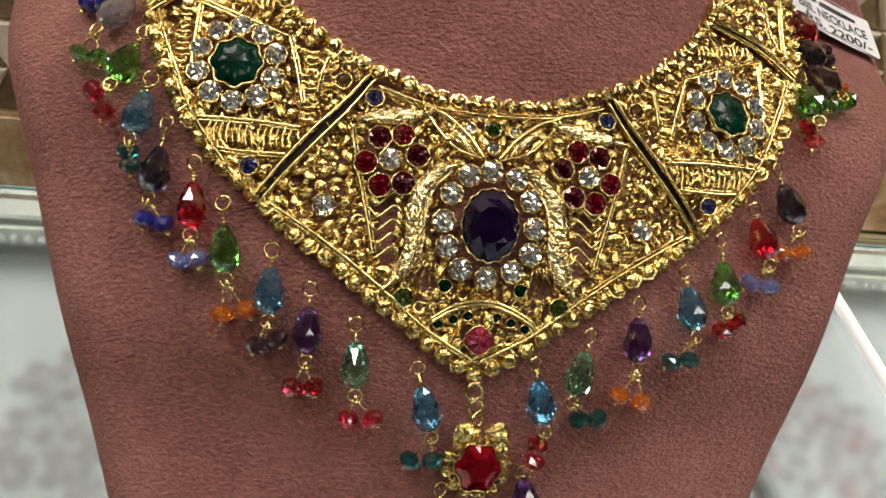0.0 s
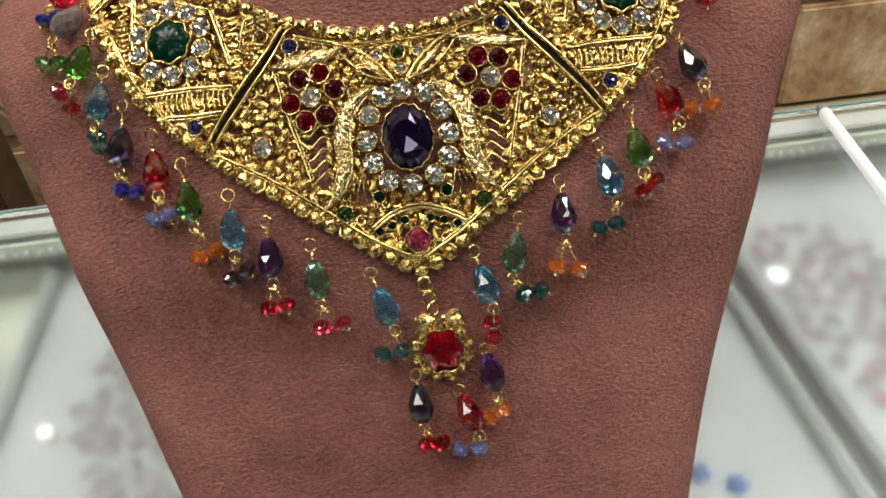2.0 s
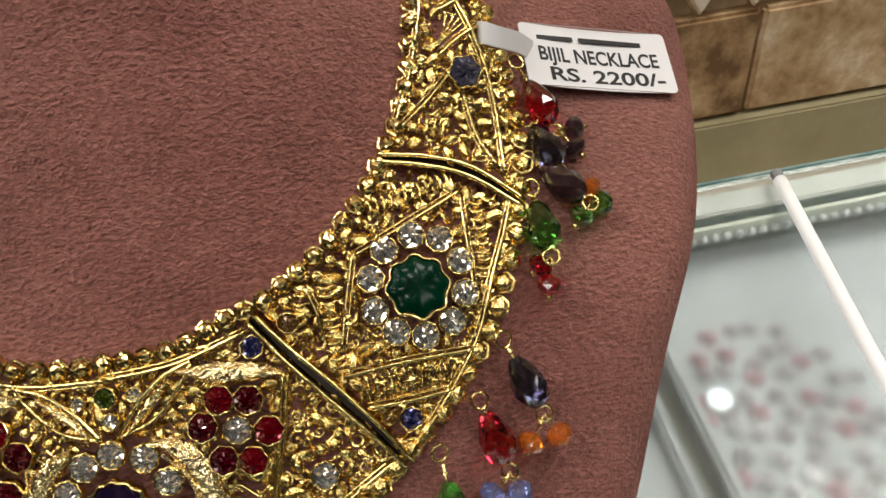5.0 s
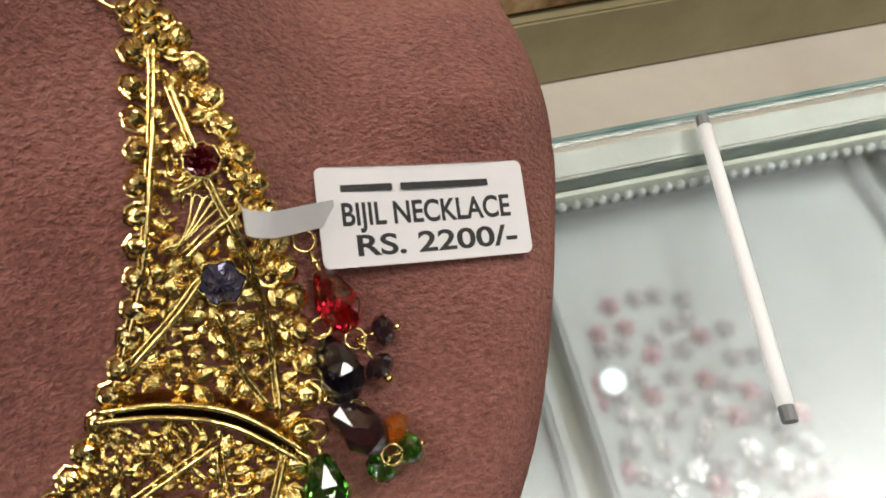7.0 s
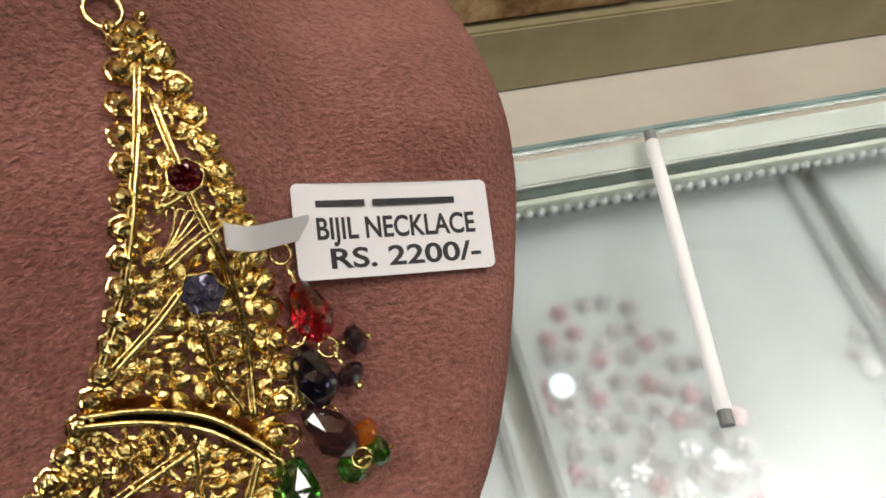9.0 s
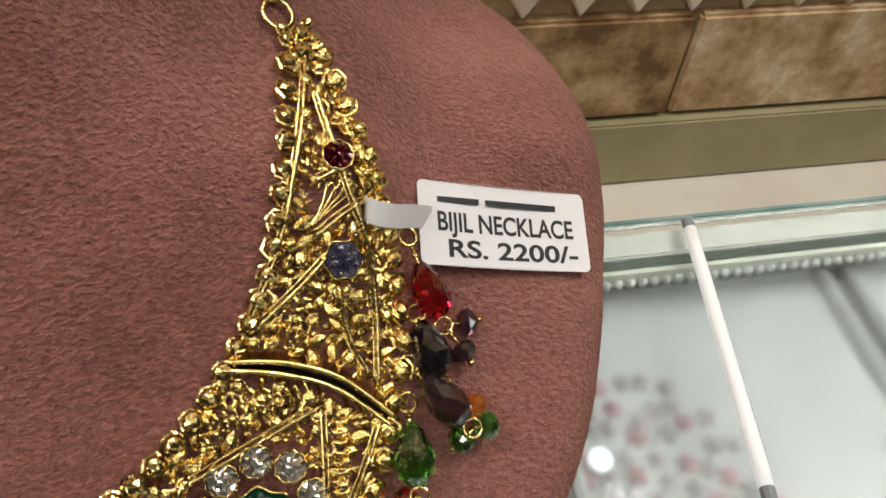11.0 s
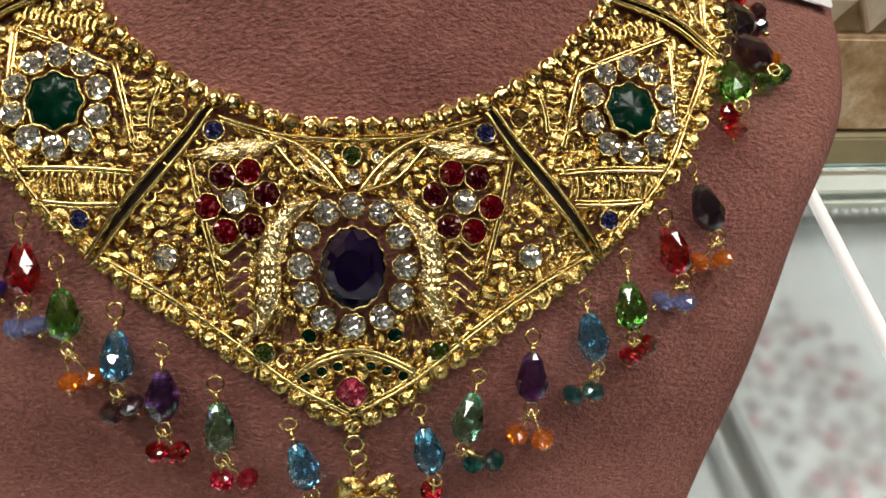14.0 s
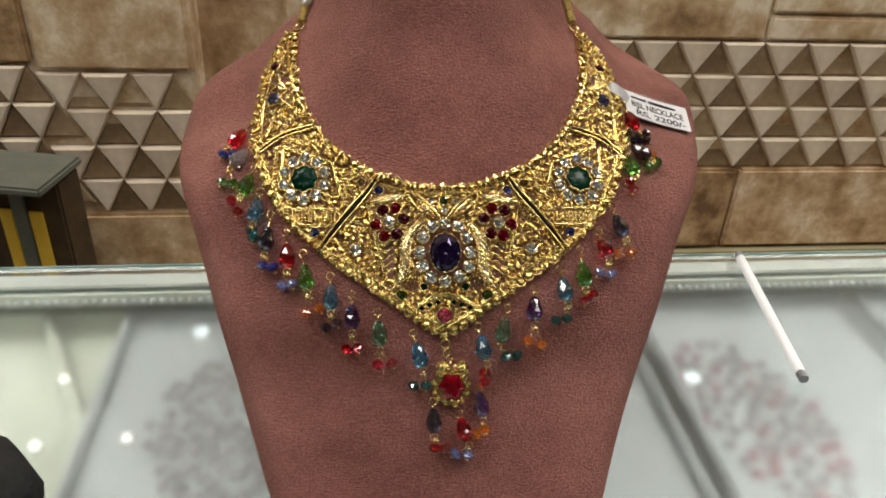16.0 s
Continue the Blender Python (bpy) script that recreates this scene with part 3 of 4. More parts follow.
def between(x, xs, ys):
    xs, ys = np.array(xs), np.array(ys)
    g = np.gradient(ys, xs)
    i = int(np.clip(np.searchsorted(xs, x) - 1, 0, len(xs) - 2))
    h = xs[i + 1] - xs[i]
    t = float(np.clip((x - xs[i]) / h, 0, 1))
    return float((2 * t**3 - 3 * t**2 + 1) * ys[i] + (t**3 - 2 * t**2 + t) * h * g[i] + (3 * t**2 - 2 * t**3) * ys[i + 1] + (t**3 - t**2) * h * g[i + 1])


def neck_rise(x, v):
    """The upright front of the neck over the sloping chest."""
    return float(np.interp(v, (0.024, 0.05, 0.08, 0.11, 0.18, 0.26), (0.0, 0.006, 0.014, 0.023, 0.05, 0.085))) * max(0.0, 1 - (x / 0.063) ** 2) ** 1.5


def shoulder_fall(x, v):
    """The shoulders drop back beside the necklace."""
    q = min(1.0, max(0.0, (abs(x) - 0.074) / 0.018))
    return 0.009 * float(np.interp(v, (0.045, 0.065), (0.0, 1.0))) * q * q * (3 - 2 * q)


def front(x, v):
    """How far the velvet stands out at x, v (metres)."""
    return between(v, ROW_V, ROW_C) - between(v, ROW_V, ROW_K) * x * x + neck_rise(x, v) - shoulder_fall(x, v)


def on(x, v, h=0.0):
    """A place h over the velvet; x, v, h in millimetres."""
    x, v = x / 1000, v / 1000
    return Vector((x, v, front(x, v) + h / 1000))


def facing(x, v):
    """The way out of the velvet at x, v (millimetres)."""
    a, b = on(x + 1, v) - on(x - 1, v), on(x, v + 1) - on(x, v - 1)
    return a.cross(b).normalized()


def seat(x, v, h=0.0, spin=0.0):
    """The pose of a piece that sits flat on the velvet at x, v."""
    n = facing(x, v)
    ax = (Vector((1, 0, 0)) - n * n.x).normalized()
    m = Matrix((ax, n.cross(ax), n)).transposed().to_4x4()
    m.translation = on(x, v, h)
    return m @ Matrix.Rotation(radians(spin), 4, "Z")


def bust_shape():
    s, rows, nf, nb = Shape(), [], 56, 18
    vs = list(np.linspace(-0.30, 0.25, 190))
    for v in vs:
        wl, wr, c = between(v, WIDE_V, WIDE_L), between(v, WIDE_V, WIDE_R), between(v, ROW_V, ROW_C)
        k = between(v, ROW_V, ROW_K)
        e = 0.012
        ring = []
        for j in range(nf):
            q = -1 + 2 * j / (nf - 1)
            w = wl if q < 0 else wr
            x = w * math.sin(q * math.pi / 2)
            z = c - k * x * x + neck_rise(x, v) - shoulder_fall(x, v)
            over = max(0.0, (abs(x) - (w - e)) / e)
            z -= e * 0.9 * (1 - math.sqrt(max(0.0, 1 - over * over)))
            ring.append((x, v, z))
        za, zb = ring[0][2], ring[-1][2]
        for j in range(1, nb):
            a = math.pi * j / nb
            ring.append(((wr - wl) / 2 + (wr + wl) / 2 * math.cos(a), v, zb + (za - zb) * j / nb - 0.04 * math.sin(a)))
        rows.append(ring)
    n = nf + nb - 1
    verts = [BUST @ Vector(p) for r in rows for p in r]
    for p in verts:
        p.z = max(p.z, GLASS_Z + 0.0006)
        p.y = min(p.y, WALL_Y - 0.05)
    s.add(verts, grid_faces(len(rows), n, True) + [tuple(range(n))[::-1], tuple(range((len(rows) - 1) * n, len(rows) * n))])
    return s


tagged(part("display_bust", bust_shape(), VELVET, smooth=True), "rose-brown velvet necklace display bust leaning back on glass", "display bust")

# ---------------------------------------------------------------- necklace
necklace = tagged(new("necklace"), "gold filigree bib necklace with coloured stones and bead drops", "necklace")
necklace.matrix_world = BUST
INNER = ((-1.6, 24.6), (6, 24.6), (13.8, 25.8), (20.9, 28.6), (28.7, 31.0), (39.4, 37.2), (45.0, 42.0), (50.6, 47.6), (54.8, 53.8), (58.2, 59.2), (61.2, 66.8), (63.0, 74.8), (64.6, 84), (64.7, 91.6), (65.2, 97.5))
OUTER = ((-1.6, -36.4), (3.6, -33.8), (8.5, -30.7), (15.3, -25.3), (24.5, -19.4), (33.3, -12.9), (41.0, -8.3), (50.3, -0.6), (56.3, 4.2), (61.1, 8.5), (65, 13.4), (69.7, 19.6), (73.0, 26), (76, 32.0), (79.6, 42.0), (81.3, 48.7), (81.1, 59.0), (80.2, 66), (78.8, 76.3), (75.8, 84.7), (72.6, 92.4), (70.2, 97.5))
MID = -1.6


def mirror(points, side):
    return [(MID + side * (x - MID), v) for x, v in points]


def laid(points, h, step=1.2):
    """Flat points (mm) as a smooth dense line at height h over the velvet."""
    flat = spline([(x, v, 0) for x, v in points], step)
    return [on(p.x, p.y, h) for p in flat]


def wire(s, points, h, r, step=1.2, sides=6, flat=1.0, r_end=None):
    line = laid(points, h, step)
    radius = r / 1000
    if r_end:
        radius = [(r + (r_end - r) * k / (len(line) - 1)) / 1000 for k in range(len(line))]
    s.add(*tube(line, radius, sides, flat, facing(*points[len(points) // 2])))


def stations(points, gap):
    """Places at even gaps along a flat line (mm), with the line's direction in degrees."""
    p = spline([(x, v, 0) for x, v in points], 0.4)
    total, out, last = 0.0, [(p[0], p[1] - p[0])], 0.0
    for a, b in zip(p, p[1:]):
        total += (b - a).length
        if total - last >= gap:
            out.append((b, b - a))
            last = total
    return [(q.x, q.y, math.degrees(math.atan2(d.y, d.x))) for q, d in out]


mm = 0.001
rim_a = [cupped_bead(2.0 * mm, 7, k).mesh("rim_bead", GOLD_BRIGHT) for k in range(6)]
rim_b = [cupped_bead(2.15 * mm, 6, 20 + k).mesh("rim_bead", GOLD) for k in range(6)]
for side in (-1, 1):
    for x, v, _ in stations(mirror(INNER, side), 3.75)[(1 if side > 0 else 0) :]:
        part("rim_bead", random.choice(rim_a), None, necklace, m=seat(x, v, 2.4, random.uniform(0, 90)) @ pose(0, 0, 0, random.uniform(-16, 16), random.uniform(-16, 16)))
    for x, v, _ in stations(mirror(OUTER, side), 4.1)[(1 if side > 0 else 0) :]:
        part("rim_bead", random.choice(rim_b), None, necklace, m=seat(x, v, 2.4, random.uniform(0, 90)) @ pose(0, 0, 0, random.uniform(-30, 30), random.uniform(-30, 30)))
    for x, v, _ in stations(mirror([(x - 1.9, v + 1.4) for x, v in OUTER], side), 4.1)[1:-2]:
        part("rim_bead", random.choice(rim_b), None, necklace, m=seat(x, v, 2.0, random.uniform(0, 90)) @ pose(0, 0, 0, random.uniform(-30, 30), random.uniform(-30, 30)) @ Matrix.Scale(0.62, 4))

# panels: the outline of each in millimetres, right half; the middle one spans both halves
SEAM_A, SEAM_B = ((26.4, 28.4), (31.5, 21.5), (38.5, 13.5), (45, 5.5), (50.6, -2.4)), ((53.0, 52.4), (62, 50.2), (70.5, 46.6), (79.6, 39.2))
PANEL_MIDDLE = ((-1.6, 22.4), (12, 23.2), (24.5, 26.2), (31.0, 19.5), (38, 11.5), (44, 4), (48, -3.5), (40, -6.6), (31, -12.2), (20, -20.2), (10, -27.8), (-1.6, -34.2))
PANEL_SIDE = ((28.8, 29), (38, 34.2), (47, 41.5), (52.4, 50.4), (62, 47.6), (70, 43.8), (77.4, 38.4), (73, 29), (68.6, 21.5), (62, 11.5), (53, 1.2), (46.5, 7), (39.5, 15.2), (33, 22.6))
PANEL_TIP = ((55.2, 55.4), (60, 62.5), (62.8, 70), (64.6, 79), (66.2, 88), (66.4, 97), (69.2, 97), (72.2, 90), (76.2, 81), (78.4, 71), (79.2, 60), (79.0, 49), (78.6, 42.8), (71, 48.6), (62, 52.2))
RAILS = (
    ((-1.6, 22.0), (12, 22.9), (25.0, 26.4)),
    ((-1.6, -33.6), (10, -27.0), (20, -19.2), (31, -11.2), (40, -5.6), (47.6, -1.4)),
    ((53.2, 1.6), (61, 10.4), (66.8, 18.5), (70.8, 27.5), (74.6, 35), (77.2, 41)),
    ((46.0, 36.6), (43.6, 28), (41.6, 20.0)),
    ((36.5, 32.5), (38.2, 27), (38.6, 22.6)),
    ((46.2, 36.0), (56, 39.6), (67.8, 43.8)),
    ((67.4, 43.4), (67.3, 33), (67.0, 23.6)),
    ((41.2, 15.4), (52, 16.0), (65.4, 15.8)),
    ((44.5, 9.2), (53, 9.0), (60.4, 9.4)),
    ((30.6, 18.2), (28.2, 7.0), (25.2, -4.4), (23.4, -12)),
    ((57.2, 57.4), (62.6, 69), (66.6, 84), (68.2, 97)),
    ((77.0, 45), (77.4, 58), (76.2, 69), (73.0, 80), (69.4, 92)),
    ((58.4, 57.0), (65.2, 62.0), (70.2, 66.4)),
    ((76.0, 46.4), (72.8, 53), (71.4, 61.5)),
    ((68.0, 69.4), (72.4, 72.2), (76.4, 74)),
    ((68.8, 78.0), (72.2, 79.2), (75.2, 80.4)),
)
STONES = []


def note(x, v, r):
    STONES.append((x, v, r))


def gem_shape(r, sx=1.0, sy=1.0, n=12, lobes=0, depth=0.0, tall=0.5, table=0.55):
    if table > 0.7:
        return Shape().add(*lathe([(r * q * mm, r * tall * z * mm) for q, z in ((1.0, 0), (0.98, 0.3), (0.86, 0.62), (0.62, 0.86), (0.34, 0.97), (0.0, 1.0))], n, sx, sy, lobes, depth))
    if r < 4:
        return Shape().add(*rosette(r * mm, 0.8, 8, lobes, depth))
    if r > 7:
        return Shape().add(*brilliant(r * mm, 0.5, 10, sx, sy, 0, 0, 0.03))
    return Shape().add(*brilliant(r * mm, tall, 12 if lobes == 6 and r > 4 else 14 if r > 7 else 8, sx, sy, lobes, depth, 0.02 if r > 4 else 0.07))


def collet_shape(r, n=24, sx=1.0, sy=1.0, lobes=8, depth=0.05, wall_h=1.2):
    v, f = [], []
    w = 0.24 + 0.02 * r
    prof = [(r + w * 0.8, -wall_h), (r + w * 1.3, 0.2), (r + w, 0.78), (r + w * 0.2, 0.8), (r * 0.97, 0.25), (r * 0.97, -0.4)]
    v, f = lathe([(a * mm, b * mm) for a, b in prof], n, sx, sy, lobes, depth)
    return Shape().add(v, f[:-1])


CACHE = {}


def stone(x, v, r, kind, words, h=3.0, sx=1.0, sy=1.0, n=12, lobes=0, depth=0.0, tall=0.5, table=0.55, wavy=9, spin=0.0, wave=0.045):
    """A set stone: its glass gem, with the gold collet round it as a sub-part."""
    key = (r, kind, sx, sy, n, lobes, tall)
    if key not in CACHE:
        CACHE[key] = (gem_shape(r, sx, sy, n, lobes, depth, tall, table).mesh("stone", GEM[kind], table > 0.7), collet_shape(r, 5 * wavy, sx, sy, wavy, wave).mesh("collet", GOLD_BRIGHT, True))
    gem = part("stone", CACHE[key][0], None, necklace, words, m=seat(x, v, h, spin) @ pose(0, 0, 0, random.uniform(-6, 6), random.uniform(-6, 6)))
    part("collet", CACHE[key][1], None, gem, m=pose(0, 0, 0))
    note(x, v, max(sx, sy) * r * 1.25 if sx == sy else r * 1.25)
    return gem


CRYSTAL = "round clear rhinestone"
stone(-1.3, -2.6, 7.6, "amethyst", "large oval faceted deep purple stone", 5.0, 0.82, 1.04, 20, tall=0.42, table=0.6, wavy=16, wave=0.03)
for dx in range(-3, 4):
    note(-1.3, -2.6 + dx * 2.2, 8)
for x, v in ((-1.5, 9.4), (-6.6, 8.0), (4.2, 8.0), (-10.3, 3.6), (7.8, 3.4), (-11.6, -2.5), (9.0, -2.7), (-10.5, -8.0), (8.3, -8.5), (-7.2, -12.8), (4.4, -12.6), (-1.4, -14.4)):
    stone(x, v, 2.35, "crystal", CRYSTAL, 4.0, n=10)
for side in (-1, 1):
    cx, cv = mirror([(21.2, 10.0)], side)[0]
    stone(cx, cv, 2.3, "crystal", CRYSTAL, 3.9, n=10)
    for dx, dv in ((-2.6, 5.6), (2.6, 4.7), (-6.1, 1.3), (5.4, -1.2), (-3.2, -5.0), (1.9, -5.9)):
        stone(cx + side * dx, cv + dv, 2.45, "ruby" if (dx + dv) % 2 < 1.2 else "garnet", "round dark red faceted stone", 3.6, n=10, wavy=7)
    for x, v, r, kind, words in ((35.0, -1.2, 2.3, "crystal", CRYSTAL), (25.6, 23.4, 1.9, "sapphire", "small dark blue stone"), (32.8, 26.6, 1.7, "topaz", "small smoky topaz stone"), (52.0, 5.8, 1.9, "sapphire", "small dark blue stone"), (16.0, -20.0, 2.0, "peridot", "small olive green stone"), (72.6, 81.2, 2.4, "garnet", "round dark red faceted stone")):
        px, pv = mirror([(x, v)], side)[0]
        stone(px, pv, r, kind, words, 3.2, n=10)
    px, pv = mirror([(72.4, 65.4)], side)[0]
    stone(px, pv, 3.0, "slate", "smoky grey flower-cut stone", 3.2, n=30, lobes=6, depth=0.1, tall=0.4, wavy=6, wave=0.1)
    gx, gv = mirror([(57.0, 28.6)], side)[0]
    stone(gx, gv, 5.6, "emerald", "large dark green flower-cut stone", 3.8, n=64, lobes=8, depth=0.07, tall=0.24, table=0.72, wavy=8, wave=0.07)
    for k in range(10):
        a = 2 * math.pi * (k + 0.5) / 10
        stone(gx + 8.9 * math.cos(a), gv + 8.9 * math.sin(a), 2.35, "crystal", CRYSTAL, 3.0, n=10, lobes=5 if k % 2 else 0, depth=0.06)
stone(-1.5, 18.9, 1.8, "peridot", "small olive green stone", 3.2, n=10)
stone(-1.7, -28.4, 3.0, "pink", "pink square-cut stone", 3.4, n=24, lobes=4, depth=0.08, wavy=4, wave=0.06)
for k in range(-3, 4):
    if k:
        stone(-1.2 + k * 3.3, -22.6 - abs(k) ** 1.5 * 0.55, 0.95, "emerald", "tiny green stone", 2.6, n=8)
for side in (-1, 1):
    x, v = mirror([(3.6, 18.6)], side)[0]
    stone(x, v, 1.2, "crystal", CRYSTAL, 2.8, n=8)
    x, v = mirror([(7.0, -16.8)], side)[0]
    stone(x, v, 1.4, "emerald", "tiny green stone", 2.6, n=8)
stone(-1.2, 14.6, 1.4, "crystal", CRYSTAL, 3.0, n=8)

# seams: two polished bars, a dark strip between them painting the slit's shade
for side in (-1, 1):
    for seam in (SEAM_A, SEAM_B):
        line = mirror(seam, side)
        (x0, v0), (x1, v1) = line[0], line[-1]
        n = Vector((v0 - v1, x1 - x0)).normalized() * (1.25 if seam is SEAM_A else 0.95)
        for q in (-1, 1):
            s = Shape()
            bow = [1.0 - 0.3 * abs(2 * k / (len(line) - 1) - 1) for k in range(len(line))]
            wire(s, [(x + n.x * q * w, v + n.y * q * w) for (x, v), w in zip(line, bow)], 3.6, 0.5, 1.5, 6, 1.6)
            low = laid([(x + n.x * q * w, v + n.y * q * w) for (x, v), w in zip(line, bow)], 0.2)
            high = laid([(x + n.x * q * w, v + n.y * q * w) for (x, v), w in zip(line, bow)], 3.3)
            k = len(low)
            s.add(low + high, [(i, i + 1, k + i + 1, k + i) for i in range(k - 1)])
            if q > 0:
                gap = Shape()
                sides = [laid([(x + n.x * e * w * 0.78, v + n.y * e * w * 0.78) for (x, v), w in zip(line, bow)], h) for e, h in ((-1, 0.3), (-1, 1.5), (1, 1.5), (1, 0.3))]
                m = min(len(e) for e in sides)
                gap.add([p for e in sides for p in e[:m]], grid_faces(4, m))
                part("slit_shade_strip", gap, SLIT_SHADE, necklace, "dark strip standing in for the shade inside the hinge slit")
            part("seam_bar", s, GOLD_BRIGHT, necklace, "polished gold bar beside a hinge slit", True)
    for r in RAILS:
        s = Shape()
        line = mirror(r, side)
        wire(s, line, 3.5, 0.42, 1.4)
        (x0, v0), (x1, v1) = line[0], line[-1]
        n = Vector((v0 - v1, x1 - x0)).normalized() * 0.75
        wire(s, [(x + n.x, v + n.y) for x, v in line], 3.2, 0.26, 1.4, 5)
        part("rail_wire", s, GOLD_BRIGHT, necklace, smooth=True)


def leaf_plate(s, points, widths, h, dome):
    """A domed band along flat points, with a width at each of them."""
    line = spline([(x, v, 0) for x, v in points], 0.8)
    m = len(line)
    rows = []
    for i, p in enumerate(line):
        d = line[min(i + 1, m - 1)] - line[max(i - 1, 0)]
        d = Vector((d.x, d.y)).normalized()
        w = float(np.interp(i / (m - 1), np.linspace(0, 1, len(widths)), widths))
        for j in range(7):
            t = -1 + j / 3
            lift = h + dome * (1 - t * t) + random.uniform(-0.24, 0.24)
            rows.append(on(p.x - d.y * w * t, p.y + d.x * w * t, lift))
    s.add(rows, grid_faces(m, 7))


for side in (-1, 1):
    s = Shape()
    leaf_plate(s, mirror([(5.4, 10.6), (9.6, 8.6), (13.2, 4.4), (14.8, -1.5), (14.8, -8.2), (17.0, -14.0), (21.0, -18.6)], side), (0.6, 1.9, 2.3, 2.1, 2.0, 1.5, 0.4), 3.6, 1.3)
    for q in (-1, 1):
        wire(s, [(x + q * 1.9, v + q * 0.5) for x, v in mirror([(9.0, 8.4), (12.8, 4.2), (14.5, -1.5), (14.6, -8.2), (17.0, -14.0)], side)], 3.7, 0.36)
    band = part("peacock_band", s, GOLD_PALE, necklace, "hammered pale gold crescent beside the oval stone")
    s = Shape()
    for k in range(4):
        for q in (-1, 0, 1):
            x, v = mirror([(14.7 + q * 1.0, -2.0 - k * 1.7)], side)[0]
            s.add([(on(x, v, 5.1)) + p for p in ring_points((0, 0, 0), 0.55 * mm, (0, 0, 1), 8)] + [on(x, v, 5.5)], [(a, (a + 1) % 8, 8) for a in range(8)])
    tagged(part("granulation", s, GOLD_BRIGHT, band), kind="stuff")
    s = Shape()
    leaf_plate(s, mirror([(12.0, 21.8), (18.5, 20.2), (25, 19.4), (30.6, 18.6)], side), (0.3, 1.9, 1.7, 0.3), 3.8, 1.1)
    part("gold_leaf", s, GOLD_PALE, necklace, "hammered pale gold leaf")
    s = Shape()
    leaf_plate(s, mirror([(2.0, 12.6), (5.6, 16.4), (10.6, 20.6)], side), (0.25, 1.15, 0.25), 3.5, 0.8)
    part("gold_leaf", s, GOLD_PALE, necklace, "hammered pale gold leaf")
    s = Shape()
    wire(s, mirror([(-0.2, 11.8), (4.0, 17.0), (9.0, 21.0), (14.6, 23.0)], side), 3.9, 0.5)
    wire(s, mirror([(-0.2, 11.8), (6.6, 14.0), (11.0, 18.0), (14.6, 22.6)], side), 3.7, 0.4)
    part("loop_wire", s, GOLD_BRIGHT, necklace, smooth=True)
    s = Shape()
    for k in range(6):
        wire(s, mirror([(9.5 + k * 0.75, -12.0 + k * 0.25), (9.0 + k * 1.7, -15.4), (7.6 + k * 2.3, -18.6 - k * 0.1)], side), 3.0, 0.24, 1.0, 5)
    part("wire_fan", s, GOLD_BRIGHT, necklace, smooth=True)
    s = Shape()
    for k in range(5):
        v0 = 1.5 - k * 3.0
        wire(s, mirror([(17.6, v0), (19.4, v0 + 1.5), (21.4, v0), (23.2, v0 - 1.3), (25.0, v0 + 0.6)], side), 3.2, 0.36, 0.8, 5)
    part("scrollwork", s, GOLD_BRIGHT, necklace, smooth=True)
    s = Shape()
    for k in range(4):
        t = k / 3
        wire(s, mirror([(67.4, 70.8), (69.6 + t * 1.6, 74.0 - t * 0.6), (70.6 + t * 4.0, 77.4 - t * 1.8), (69.6 + t * 4.2, 77.8 - t * 1.4), (69.2 + t * 3.4, 76.0 - t)], side), 2.8, 0.26, 0.8, 5)
    part("wire_fan", s, GOLD_BRIGHT, necklace, smooth=True)
s = Shape()
for d in (0, 0.9):
    wire(s, [(-13.4, -24.6 - d), (-7.6, -20.9 - d), (-1.2, -19.4 - d), (5.2, -20.9 - d), (11.4, -24.2 - d)], 3.6, 0.42)
part("arch_wire", s, GOLD_BRIGHT, necklace, smooth=True)

# coils: stacks of short ribs between the rails
for side in (-1, 1):
    for a, b, rib in (((40.4, 33), (40.4, 17.5), 1.6), ((43.5, 12.4), (61.5, 12.6), 2.5), ((50, 43.6), (65, 46), 1.6), ((70.4, 41), (69.6, 24), 1.4), ((35.6, 31), (34.4, 24.5), 1.2), ((60.0, 57.6), (66, 55.4), 1.5)):
        s = Shape()
        p, q = Vector(a), Vector(b)
        d = (q - p).normalized()
        n = int((q - p).length / 1.35)
        for k in range(n + 1):
            c = p.lerp(q, k / n)
            e = Vector((-d.y, d.x)) * rib
            bow = d * 0.5
            wire(s, mirror([tuple(c - e), tuple(c + bow), tuple(c + e)], side), 2.9, 0.46, 0.9, 5, 1.2)
        tagged(part("ribbed_coil", s, GOLD, necklace, smooth=True), kind="stuff")

for side in (-1, 1):
    for x, v, r in ((70.4, 74.4, 3.4), (20.8, -1.0, 2.4), (21.4, -6.4, 2.6), (21.0, -11.0, 1.8), (11.6, -16.0, 2.6)):
        note(*mirror([(x, v)], side)[0], r)

# filigree: granules, curls and tiny leaves packed between the stones
GRAIN = nugget(1.0, 6, 3)
CURL = tube([Vector((math.cos(a) * (1.15 - 0.085 * k), math.sin(a) * (1.15 - 0.085 * k), 0.06 * k)) for k, a in enumerate(np.linspace(0, 7.2, 11))], 0.24, 5)
LEAF = ribbed_leaf()
DOME = cupped_bead(1.0, 6, 5)
DOME = (DOME.v, DOME.f)


def inside(x, v, poly):
    hit = False
    for (x0, v0), (x1, v1) in zip(poly, poly[1:] + poly[:1]):
        if (v0 > v) != (v1 > v) and x < (x1 - x0) * (v - v0) / (v1 - v0) + x0:
            hit = not hit
    return hit


